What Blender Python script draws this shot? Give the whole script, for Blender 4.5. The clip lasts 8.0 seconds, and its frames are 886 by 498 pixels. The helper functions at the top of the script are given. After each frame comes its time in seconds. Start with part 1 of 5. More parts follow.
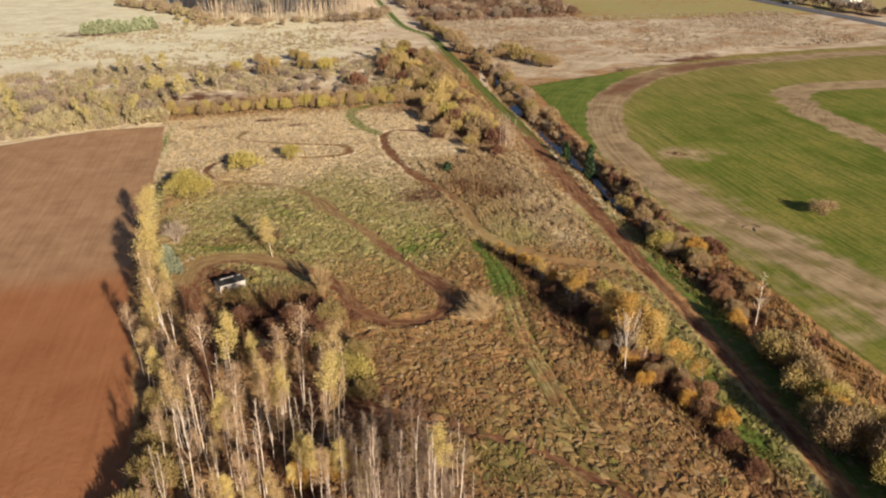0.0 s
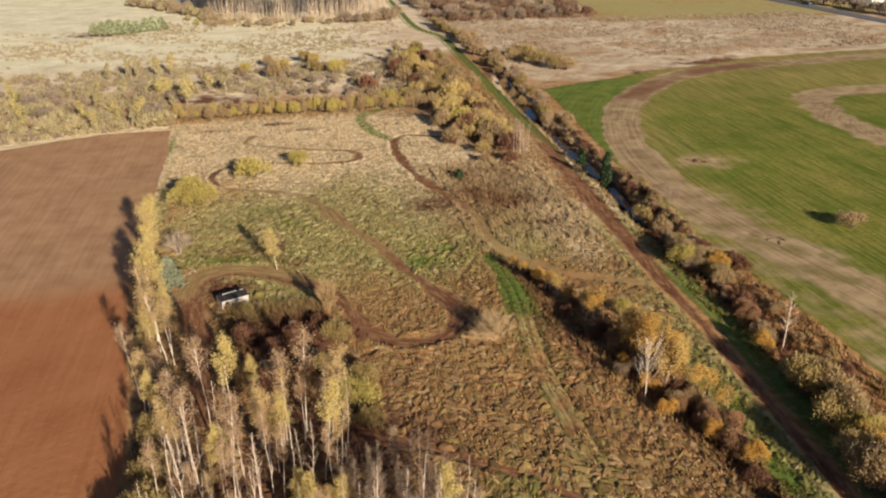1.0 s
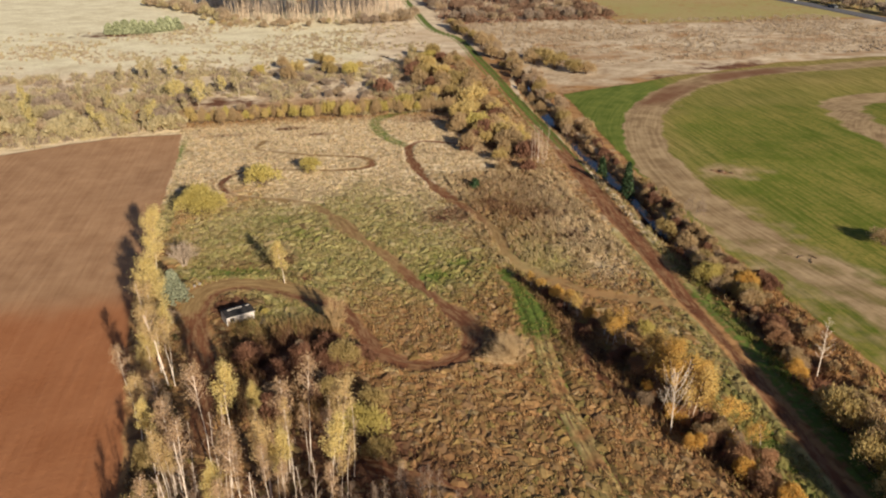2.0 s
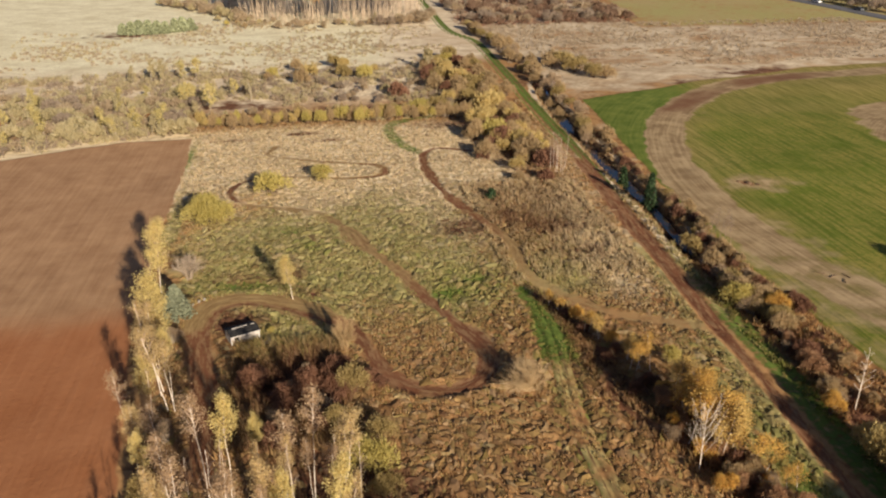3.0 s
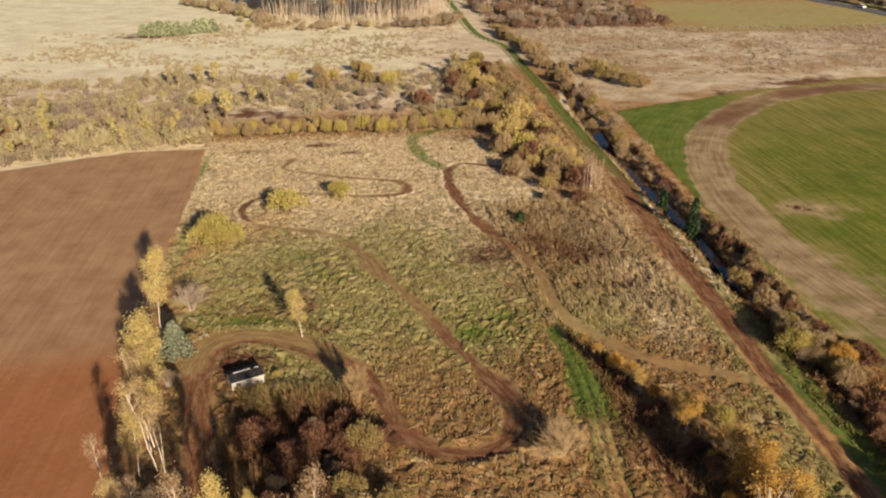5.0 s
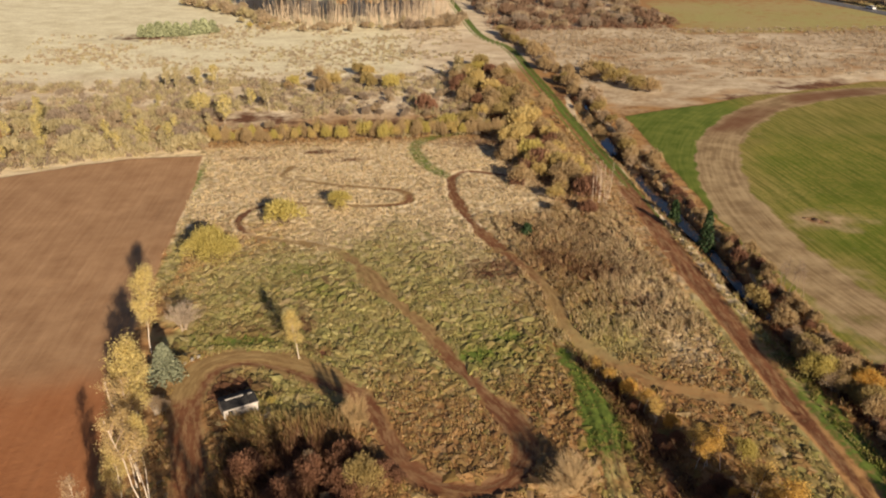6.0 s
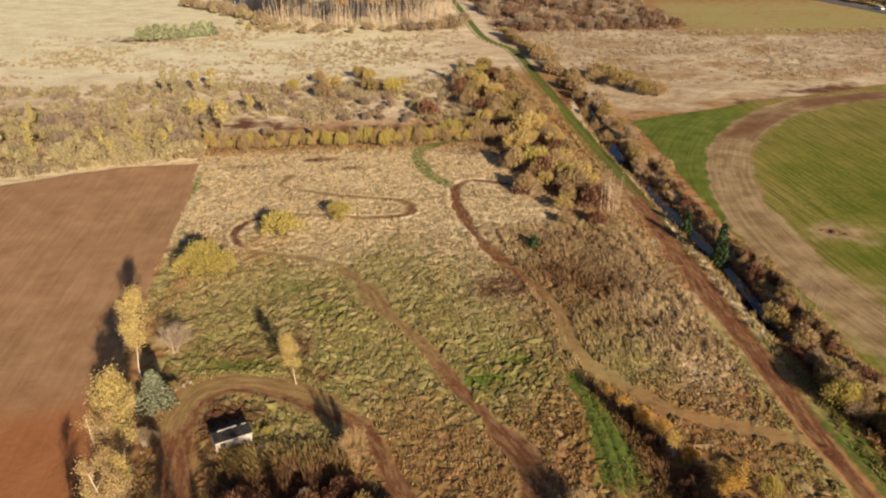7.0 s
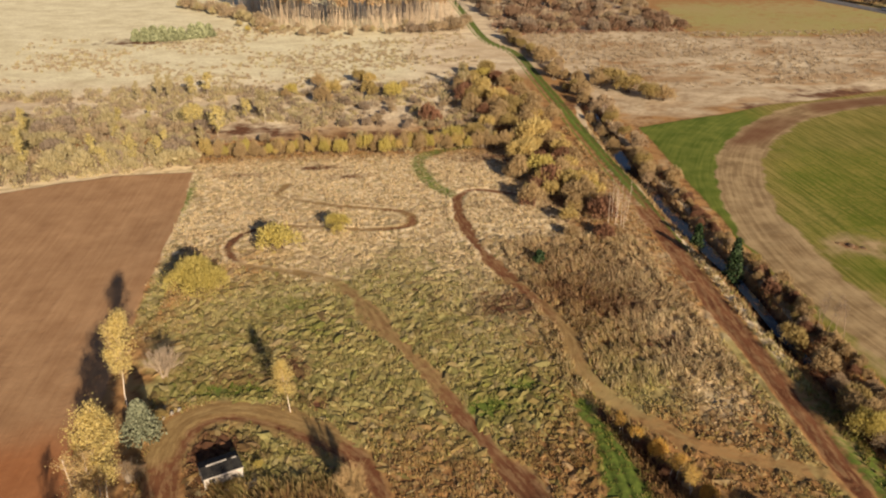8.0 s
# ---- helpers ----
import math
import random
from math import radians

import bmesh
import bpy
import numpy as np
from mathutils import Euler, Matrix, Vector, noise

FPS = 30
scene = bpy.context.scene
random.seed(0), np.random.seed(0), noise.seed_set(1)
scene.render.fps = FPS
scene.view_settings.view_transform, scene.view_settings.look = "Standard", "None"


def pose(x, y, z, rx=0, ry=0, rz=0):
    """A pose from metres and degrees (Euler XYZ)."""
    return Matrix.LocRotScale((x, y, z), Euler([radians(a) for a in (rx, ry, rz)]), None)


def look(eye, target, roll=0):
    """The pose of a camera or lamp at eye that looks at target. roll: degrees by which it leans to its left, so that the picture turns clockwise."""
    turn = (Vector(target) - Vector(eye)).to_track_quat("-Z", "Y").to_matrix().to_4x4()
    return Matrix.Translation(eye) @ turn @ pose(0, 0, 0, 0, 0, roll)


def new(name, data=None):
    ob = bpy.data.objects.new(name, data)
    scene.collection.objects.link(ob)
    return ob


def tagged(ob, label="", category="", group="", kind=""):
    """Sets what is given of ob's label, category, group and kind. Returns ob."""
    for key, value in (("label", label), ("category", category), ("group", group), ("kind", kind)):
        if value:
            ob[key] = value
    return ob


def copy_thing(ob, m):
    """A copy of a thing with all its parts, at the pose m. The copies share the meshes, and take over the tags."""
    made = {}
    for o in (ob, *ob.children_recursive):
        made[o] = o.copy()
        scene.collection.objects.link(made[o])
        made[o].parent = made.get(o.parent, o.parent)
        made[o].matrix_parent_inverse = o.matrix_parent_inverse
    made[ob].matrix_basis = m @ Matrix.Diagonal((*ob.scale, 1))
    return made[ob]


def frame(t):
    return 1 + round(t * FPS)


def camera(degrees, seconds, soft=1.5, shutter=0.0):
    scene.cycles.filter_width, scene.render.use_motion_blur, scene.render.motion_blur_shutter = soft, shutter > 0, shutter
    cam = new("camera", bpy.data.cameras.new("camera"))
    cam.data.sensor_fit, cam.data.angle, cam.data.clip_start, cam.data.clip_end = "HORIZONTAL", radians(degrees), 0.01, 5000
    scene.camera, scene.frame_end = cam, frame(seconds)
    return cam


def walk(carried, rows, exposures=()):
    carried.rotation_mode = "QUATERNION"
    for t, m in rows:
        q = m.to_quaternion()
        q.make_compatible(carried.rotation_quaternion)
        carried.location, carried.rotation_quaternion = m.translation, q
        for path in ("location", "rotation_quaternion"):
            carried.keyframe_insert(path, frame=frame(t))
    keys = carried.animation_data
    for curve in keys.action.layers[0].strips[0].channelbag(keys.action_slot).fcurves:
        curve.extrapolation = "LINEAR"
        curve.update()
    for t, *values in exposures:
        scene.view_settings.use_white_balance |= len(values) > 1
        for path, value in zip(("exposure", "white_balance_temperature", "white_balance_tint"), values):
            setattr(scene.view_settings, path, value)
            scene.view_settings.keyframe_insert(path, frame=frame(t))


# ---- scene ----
cam = camera(60.0, 8.0, soft=2.1)
PATH = [
    (0, (0.367, -2.4, 46.004), (0.761, -0.63, 45.16), 0.1),
    (0.5, (0.875, -0.214, 46.044), (1.256, 1.558, 45.199), 0.0),
    (1, (1.431, 2.035, 46.053), (1.795, 3.81, 45.206), 0.0),
    (1.5, (1.935, 4.299, 46.052), (2.28, 6.077, 45.205), 0.1),
    (3, (3.175, 11.291, 46.133), (3.464, 13.079, 45.284), 0.2),
    (3.5, (3.543, 13.69, 46.18), (3.815, 15.48, 45.33), 0.3),
    (4, (3.883, 16.094, 46.199), (4.136, 17.886, 45.349), 0.4),
    (4.5, (4.185, 18.501, 46.226), (4.422, 20.295, 45.375), 0.4),
    (6, (4.847, 25.581, 46.301), (5.07, 27.376, 45.446), 0.5),
    (6.5, (4.967, 27.922, 46.372), (5.186, 29.717, 45.517), 0.5),
    (7, (5.162, 30.206, 46.473), (5.38, 32.0, 45.616), 0.4),
    (7.5, (5.385, 32.476, 46.523), (5.601, 34.27, 45.666), 0.4),
    (8, (5.523, 34.815, 46.548), (5.739, 36.608, 45.69), 0.4),
]
walk(cam, [(t, look(eye, target, roll)) for t, eye, target, roll in PATH],
     exposures=[(0.0, 0.78, 6150, 13), (3.0, 0.71, 6200, 13), (8.0, 0.69, 6900, 14)])


# ---------------------------------------------------------------- light
SUN_FROM = Vector((0.283, -0.905, 0.325)).normalized()
world = bpy.data.worlds.new("sky")
scene.world = world
world.use_nodes = True
wn = world.node_tree.nodes
sky = wn.new("ShaderNodeTexSky")
sky.sky_type, sky.sun_disc = "NISHITA", False
sky.sun_elevation, sky.sun_rotation = radians(19.0), radians(162.6)
sky.air_density, sky.dust_density = 0.5, 0.8
world.node_tree.links.new(sky.outputs[0], wn["Background"].inputs[0])
wn["Background"].inputs[1].default_value = 0.05
sun = new("sun", bpy.data.lights.new("sun", "SUN"))
sun.data.energy, sun.data.angle, sun.data.color = 5.0, radians(0.6), (1.0, 0.84, 0.61)
sun.matrix_world = look(SUN_FROM * 300, (0, 0, 0))


# ---------------------------------------------------------------- node helpers
class Net:
    """A small writer of node materials."""

    def __init__(self, name):
        self.mat = bpy.data.materials.new(name)
        self.mat.use_nodes = True
        self.tree = self.mat.node_tree
        self.nodes = self.tree.nodes
        self.bsdf = self.nodes["Principled BSDF"]
        self.out = self.nodes["Material Output"]

    def link(self, a, b):
        self.tree.links.new(a, b)

    def put(self, value, socket):
        if isinstance(value, bpy.types.NodeSocket):
            self.link(value, socket)
        else:
            socket.default_value = value

    def pos(self):
        return self.nodes.new("ShaderNodeNewGeometry").outputs["Position"]

    def island(self):
        return self.nodes.new("ShaderNodeNewGeometry").outputs["Random Per Island"]

    def chance(self):
        return self.nodes.new("ShaderNodeObjectInfo").outputs["Random"]

    def attr(self, name):
        n = self.nodes.new("ShaderNodeAttribute")
        n.attribute_name = name
        return n.outputs["Fac"]

    def mapped(self, scale, rot=0.0):
        n = self.nodes.new("ShaderNodeMapping")
        n.inputs["Scale"].default_value = scale
        n.inputs["Rotation"].default_value = (0, 0, rot)
        self.link(self.pos(), n.inputs[0])
        return n.outputs[0]

    def noise(self, scale, detail=4.0, vec=None, rough=0.55):
        n = self.nodes.new("ShaderNodeTexNoise")
        n.inputs["Scale"].default_value, n.inputs["Detail"].default_value = scale, detail
        n.inputs["Roughness"].default_value = rough
        self.link(vec or self.pos(), n.inputs["Vector"])
        return n.outputs["Fac"]

    def span(self, value, a, b, lo=0.0, hi=1.0):
        n = self.nodes.new("ShaderNodeMapRange")
        self.put(value, n.inputs[0])
        for i, v in enumerate((a, b, lo, hi), 1):
            n.inputs[i].default_value = v
        return n.outputs[0]

    def math(self, op, a, b=0.0):
        n = self.nodes.new("ShaderNodeMath")
        n.operation = op
        self.put(a, n.inputs[0])
        self.put(b, n.inputs[1])
        return n.outputs[0]

    def mix(self, fac, a, b):
        n = self.nodes.new("ShaderNodeMix")
        n.data_type = "RGBA"
        self.put(fac, n.inputs[0])
        self.put(a if not isinstance(a, tuple) else (*a, 1), n.inputs[6])
        self.put(b if not isinstance(b, tuple) else (*b, 1), n.inputs[7])
        return n.outputs[2]

    def bump(self, height, strength, distance=0.1):
        n = self.nodes.new("ShaderNodeBump")
        n.inputs["Strength"].default_value, n.inputs["Distance"].default_value = strength, distance
        self.link(height, n.inputs["Height"])
        self.link(n.outputs[0], self.bsdf.inputs["Normal"])

    def done(self, colour, rough=0.9, spec=0.15):
        self.put(colour if not isinstance(colour, tuple) else (*colour, 1), self.bsdf.inputs["Base Color"])
        self.put(rough, self.bsdf.inputs["Roughness"])
        self.bsdf.inputs["Specular IOR Level"].default_value = spec
        return self.mat


def ground_material():
    """Meadow, soil, crop and stubble, blended by the soft borders of each kind of ground."""
    n = Net("ground_soil_and_grass")
    large, mid, clump, grain = n.noise(0.035, 5), n.noise(0.25, 5), n.noise(1.3, 4), n.noise(7.0, 3)
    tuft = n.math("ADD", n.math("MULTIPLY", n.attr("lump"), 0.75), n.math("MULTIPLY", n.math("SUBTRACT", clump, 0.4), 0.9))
    # Gaps painted darker than tussock tops, shade between them put into the colour.
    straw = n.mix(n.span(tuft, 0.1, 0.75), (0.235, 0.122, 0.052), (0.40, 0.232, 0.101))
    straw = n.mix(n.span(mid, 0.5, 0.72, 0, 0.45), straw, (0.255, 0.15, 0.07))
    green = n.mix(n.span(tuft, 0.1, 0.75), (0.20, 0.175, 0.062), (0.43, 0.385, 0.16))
    green = n.mix(n.span(mid, 0.45, 0.7, 0, 0.4), green, (0.34, 0.27, 0.11))
    green = n.mix(n.span(large, 0.44, 0.62, 0, 0.55), green, (0.40, 0.30, 0.15))
    lush = n.mix(n.span(clump, 0.3, 0.7), (0.06, 0.10, 0.02), (0.16, 0.215, 0.045))
    patchy = n.noise(1.0, 6, n.mapped((0.10, 0.13, 0.1), 0.5), 0.78)
    # Far ground lifted past dry grass's own tone, glare put into the colour.
    pale = n.mix(n.span(patchy, 0.34, 0.60), (0.50, 0.39, 0.27), (0.82, 0.72, 0.535))
    sere_glare = n.mix(n.span(patchy, 0.36, 0.60), (0.62, 0.56, 0.37), (0.86, 0.82, 0.60))
    pale = n.mix(n.attr("sere_glare"), pale, sere_glare)
    pale = n.mix(n.attr("stale"), pale, n.mix(n.span(patchy, 0.36, 0.62), (0.34, 0.255, 0.17), (0.64, 0.53, 0.38)))
    pale = n.mix(n.span(clump, 0.40, 0.75, 0, 0.5), pale, (0.44, 0.33, 0.20))
    # Pale ground gets the same painted gap shade, by height.
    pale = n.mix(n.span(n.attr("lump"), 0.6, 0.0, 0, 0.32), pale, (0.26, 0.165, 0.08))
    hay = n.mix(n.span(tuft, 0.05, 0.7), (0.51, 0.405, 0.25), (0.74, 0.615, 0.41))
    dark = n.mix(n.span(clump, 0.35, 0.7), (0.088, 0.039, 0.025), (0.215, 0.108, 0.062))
    dirt = n.mix(n.span(mid, 0.35, 0.68), (0.115, 0.040, 0.021), (0.215, 0.098, 0.050))
    combed = n.nodes.new("ShaderNodeCombineXYZ")
    n.link(n.math("ADD", n.math("MULTIPLY", n.attr("lane"), 2.2), n.math("MULTIPLY", clump, 1.1)), combed.inputs[0])
    n.link(n.math("MULTIPLY", n.attr("way"), 0.38), combed.inputs[1])
    scored = n.noise(1.0, 4, combed.outputs[0], 0.65)
    dirt = n.mix(n.span(scored, 0.46, 0.60, 0, 0.7), dirt, (0.33, 0.21, 0.11))
    dirt = n.mix(n.span(grain, 0.4, 0.75, 0, 0.5), dirt, (0.23, 0.115, 0.06))
    mown = n.mix(n.span(scored, 0.36, 0.64), (0.215, 0.135, 0.058), (0.365, 0.26, 0.12))
    mown = n.mix(n.span(grain, 0.45, 0.75, 0, 0.35), mown, (0.22, 0.115, 0.055))
    furrow = n.noise(1.0, 4, n.mapped((1.6, 0.06, 0.5), 0.02))
    plough = n.mix(n.span(n.math("ADD", n.math("MULTIPLY", furrow, 0.4), n.math("MULTIPLY", mid, 0.6)), 0.34, 0.68), (0.295, 0.168, 0.090), (0.445, 0.277, 0.155))
    plough = n.mix(n.span(n.noise(3.5, 6, None, 0.75), 0.62, 0.74, 0, 0.55), plough, (0.36, 0.27, 0.19))
    clay = n.mix(n.span(n.math("ADD", n.math("MULTIPLY", furrow, 0.35), n.math("MULTIPLY", n.noise(0.12, 4), 0.65)), 0.34, 0.68), (0.285, 0.115, 0.049), (0.375, 0.170, 0.079))
    plough = n.mix(n.attr("clay"), plough, clay)
    sown = n.nodes.new("ShaderNodeCombineXYZ")
    n.link(n.math("MULTIPLY", n.attr("across"), 1.5), sown.inputs[0])
    n.link(n.math("MULTIPLY", n.attr("along"), 0.07), sown.inputs[1])
    row = n.noise(1.0, 5, sown.outputs[0], 0.62)
    drill = n.noise(1.0, 4, n.mapped((1.9, 0.075, 0.5), 0.07), 0.68)
    crop = n.mix(n.span(n.noise(0.06, 7, None, 0.68), 0.40, 0.68), (0.105, 0.142, 0.015), (0.28, 0.235, 0.058))
    crop = n.mix(n.math("MULTIPLY", n.span(drill, 0.46, 0.64, 0, 0.6), n.span(n.noise(0.05, 4), 0.36, 0.56)), crop, (0.31, 0.26, 0.075))
    crop = n.mix(n.span(n.noise(0.022, 3), 0.52, 0.64, 0, 0.55), crop, (0.32, 0.265, 0.085))
    crop = n.mix(n.span(clump, 0.45, 0.66, 0, 0.6), crop, (0.085, 0.13, 0.016))
    crop = n.mix(n.span(drill, 0.50, 0.40, 0, 0.65), crop, (0.07, 0.10, 0.013))
    fresh = n.mix(n.span(n.math("ADD", n.math("MULTIPLY", row, 0.5), n.math("MULTIPLY", mid, 0.5)), 0.4, 0.62), (0.085, 0.125, 0.02), (0.18, 0.21, 0.045))
    crop = n.mix(n.math("MULTIPLY", n.attr("olive"), 0.85), crop, n.mix(n.span(drill, 0.42, 0.58), (0.175, 0.145, 0.04), (0.34, 0.265, 0.095)))
    crop = n.mix(n.attr("fresh"), crop, fresh)
    stub = n.mix(n.span(n.math("ADD", n.math("MULTIPLY", row, 0.45), n.math("MULTIPLY", mid, 0.55)), 0.40, 0.60), (0.22, 0.15, 0.08), (0.42, 0.315, 0.18))
    stub = n.mix(n.attr("rust"), stub, (0.16, 0.072, 0.04))

    def over(below, above, name, mask=mid, edge=0.35):
        """Lays one ground over another, the border broken up by noise."""
        w = n.math("ADD", n.attr(name), n.math("MULTIPLY", n.math("SUBTRACT", mask, 0.5), edge * 2))
        keep = n.math("MULTIPLY", n.span(w, 0.3, 0.7), n.span(n.attr(name), 0.02, 0.15))
        return n.mix(keep, below, above)

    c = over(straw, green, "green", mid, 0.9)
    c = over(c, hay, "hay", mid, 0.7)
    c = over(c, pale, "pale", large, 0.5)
    c = over(c, lush, "lush", clump, 0.7)
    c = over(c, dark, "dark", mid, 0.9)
    c = over(c, crop, "crop", clump, 0.15)
    c = over(c, stub, "stubble", mid, 0.5)
    c = over(c, plough, "plough", clump, 0.2)
    c = over(c, mown, "mown", n.math("ADD", n.math("MULTIPLY", mid, 0.5), n.math("MULTIPLY", scored, 0.5)), 1.0)
    c = over(c, dirt, "dirt", clump, 0.5)
    h = n.math("ADD", n.math("MULTIPLY", clump, 0.7), n.math("MULTIPLY", grain, 0.4))
    h = n.math("ADD", h, n.math("MULTIPLY", n.math("MULTIPLY", furrow, n.attr("plough")), 0.8))
    n.bump(h, 0.55, 0.14)
    return n.done(c, 0.95, 0.08)


def leaf_material(name, dark, light, glow=0.42, gloss=0.6):
    """Leaves or twigs of one plant: each leaf its own shade, each plant its own tone, light passing through."""
    n = Net(name)
    c = n.mix(n.island(), dark, light)
    c = n.mix(n.span(n.chance(), 0, 1, 0, 0.35), c, tuple(v * 0.62 for v in dark))
    n.done(c, gloss, 0.2)
    t = n.nodes.new("ShaderNodeBsdfTranslucent")
    n.put(c, t.inputs[0])
    m = n.nodes.new("ShaderNodeMixShader")
    m.inputs[0].default_value = glow
    n.link(n.bsdf.outputs[0], m.inputs[1])
    n.link(t.outputs[0], m.inputs[2])
    n.link(m.outputs[0], n.out.inputs[0])
    return n.mat


def bark_material(name, light, dark, scale, cut):
    n = Net(name)
    marks = n.noise(1.0, 5, n.mapped((scale, scale, scale * 2.2)))
    n.bump(marks, 0.5, 0.02)
    return n.done(n.mix(n.span(marks, cut, cut + 0.12), light, dark), 0.8, 0.2)


def tuft_material():
    """Dead and living grass; each tuft its own shade."""
    n = Net("meadow_grass_blades")
    i = n.island()
    patch = n.noise(0.3, 4)
    straw = n.mix(i, (0.315, 0.170, 0.073), (0.47, 0.280, 0.122))
    straw = n.mix(n.span(patch, 0.45, 0.7, 0, 0.55), straw, (0.31, 0.19, 0.095))
    green = n.mix(i, (0.25, 0.23, 0.08), (0.45, 0.41, 0.165))
    green = n.mix(n.span(patch, 0.48, 0.68, 0, 0.6), green, (0.40, 0.31, 0.145))
    lush = n.mix(i, (0.095, 0.13, 0.025), (0.25, 0.275, 0.055))
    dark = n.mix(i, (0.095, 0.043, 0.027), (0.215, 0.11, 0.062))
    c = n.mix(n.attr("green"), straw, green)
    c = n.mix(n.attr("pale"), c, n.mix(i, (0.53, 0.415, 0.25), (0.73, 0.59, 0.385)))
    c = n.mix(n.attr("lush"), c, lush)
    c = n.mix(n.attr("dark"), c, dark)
    n.done(c, 0.75, 0.15)
    t = n.nodes.new("ShaderNodeBsdfTranslucent")
    n.put(c, t.inputs[0])
    m = n.nodes.new("ShaderNodeMixShader")
    m.inputs[0].default_value = 0.38
    n.link(n.bsdf.outputs[0], m.inputs[1])
    n.link(t.outputs[0], m.inputs[2])
    n.link(m.outputs[0], n.out.inputs[0])
    return n.mat


def plain(name, a, b, scale, rough=0.8, metal=0.0, relief=0.3):
    n = Net(name)
    f = n.noise(scale, 6)
    n.bump(f, relief, 0.03)
    n.bsdf.inputs["Metallic"].default_value = metal
    return n.done(n.mix(n.span(f, 0.35, 0.68), a, b), rough, 0.3)


GROUND = ground_material()
GRASS = tuft_material()
BIRCH_BARK = bark_material("birch_bark", (0.66, 0.57, 0.475), (0.26, 0.20, 0.15), 1.6, 0.60)
PINK_BARK = bark_material("pinkish_twig_bark", (0.40, 0.30, 0.225), (0.24, 0.165, 0.115), 3.0, 0.55)
TWIG_BARK = bark_material("brown_bark", (0.17, 0.115, 0.075), (0.07, 0.045, 0.03), 3.0, 0.5)
GREY_BARK = bark_material("grey_bark", (0.30, 0.245, 0.19), (0.14, 0.10, 0.075), 3.0, 0.55)
FOREST_BARK = bark_material("tan_birch_bark", (0.50, 0.40, 0.29), (0.25, 0.185, 0.13), 1.0, 0.52)
STRAW_TWIG = bark_material("straw_coloured_twigs", (0.44, 0.31, 0.16), (0.30, 0.20, 0.10), 3.0, 0.55)
FAWN_TWIG = bark_material("fawn_twigs", (0.54, 0.395, 0.22), (0.38, 0.265, 0.14), 3.0, 0.55)
ASHY_TWIG = bark_material("ash_grey_twigs", (0.44, 0.35, 0.26), (0.30, 0.23, 0.17), 3.0, 0.55)
SAPLING_BARK = bark_material("brown_sapling_bark", (0.27, 0.195, 0.14), (0.16, 0.11, 0.08), 3.0, 0.55)
YELLOW = leaf_material("yellow_birch_leaves", (0.61, 0.485, 0.175), (0.81, 0.68, 0.31))
GOLD = leaf_material("golden_birch_leaves", (0.55, 0.405, 0.185), (0.73, 0.56, 0.285))
PINK = leaf_material("sparse_russet_leaves", (0.46, 0.31, 0.18), (0.64, 0.47, 0.28))
ORANGE = leaf_material("orange_leaves", (0.60, 0.36, 0.09), (0.80, 0.54, 0.15))
AMBERY = leaf_material("amber_leaves", (0.56, 0.38, 0.12), (0.76, 0.56, 0.20))
RUSSET_TWIG = leaf_material("russet_brown_twigs", (0.33, 0.185, 0.10), (0.50, 0.31, 0.17), 0.35)
OLIVE = leaf_material("olive_willow_leaves", (0.33, 0.25, 0.10), (0.49, 0.38, 0.165))
LIME = leaf_material("yellow_green_willow_leaves", (0.46, 0.385, 0.115), (0.63, 0.53, 0.185))
STRAWGOLD = leaf_material("straw_gold_willow_leaves", (0.48, 0.365, 0.145), (0.69, 0.54, 0.23))
TAN = leaf_material("tan_willow_leaves", (0.37, 0.265, 0.14), (0.54, 0.405, 0.225))
RUST = leaf_material("rust_red_twigs", (0.14, 0.068, 0.042), (0.29, 0.15, 0.09), 0.2)
GREY_TWIG = leaf_material("grey_twigs", (0.30, 0.215, 0.135), (0.47, 0.355, 0.23), 0.25)
SPRUCE = leaf_material("spruce_needles", (0.014, 0.032, 0.014), (0.055, 0.09, 0.035), 0.1)
PINE = leaf_material("blue_pine_needles", (0.16, 0.18, 0.115), (0.33, 0.35, 0.235), 0.2)
FAR_PINE = leaf_material("young_pine_needles", (0.19, 0.21, 0.12), (0.34, 0.36, 0.21), 0.1)
# Far scrub yellow kept pale and dull, distance haze put into the colour.
WEED = leaf_material("hazed_yellow_scrub_leaves", (0.47, 0.40, 0.22), (0.66, 0.575, 0.36), 0.55)
REED = leaf_material("dry_tan_scrub_leaves", (0.43, 0.335, 0.22), (0.61, 0.49, 0.335), 0.55)
HAULM = leaf_material("grey_dry_weeds", (0.40, 0.325, 0.23), (0.57, 0.47, 0.35))
UMBER = leaf_material("umber_scrub_twigs", (0.17, 0.105, 0.07), (0.31, 0.205, 0.135), 0.25)
SALLOW = leaf_material("pale_yellow_birch_leaves", (0.58, 0.49, 0.20), (0.78, 0.68, 0.34), 0.55)
BROWN = leaf_material("brown_scrub_twigs", (0.34, 0.265, 0.20), (0.50, 0.41, 0.315), 0.55)


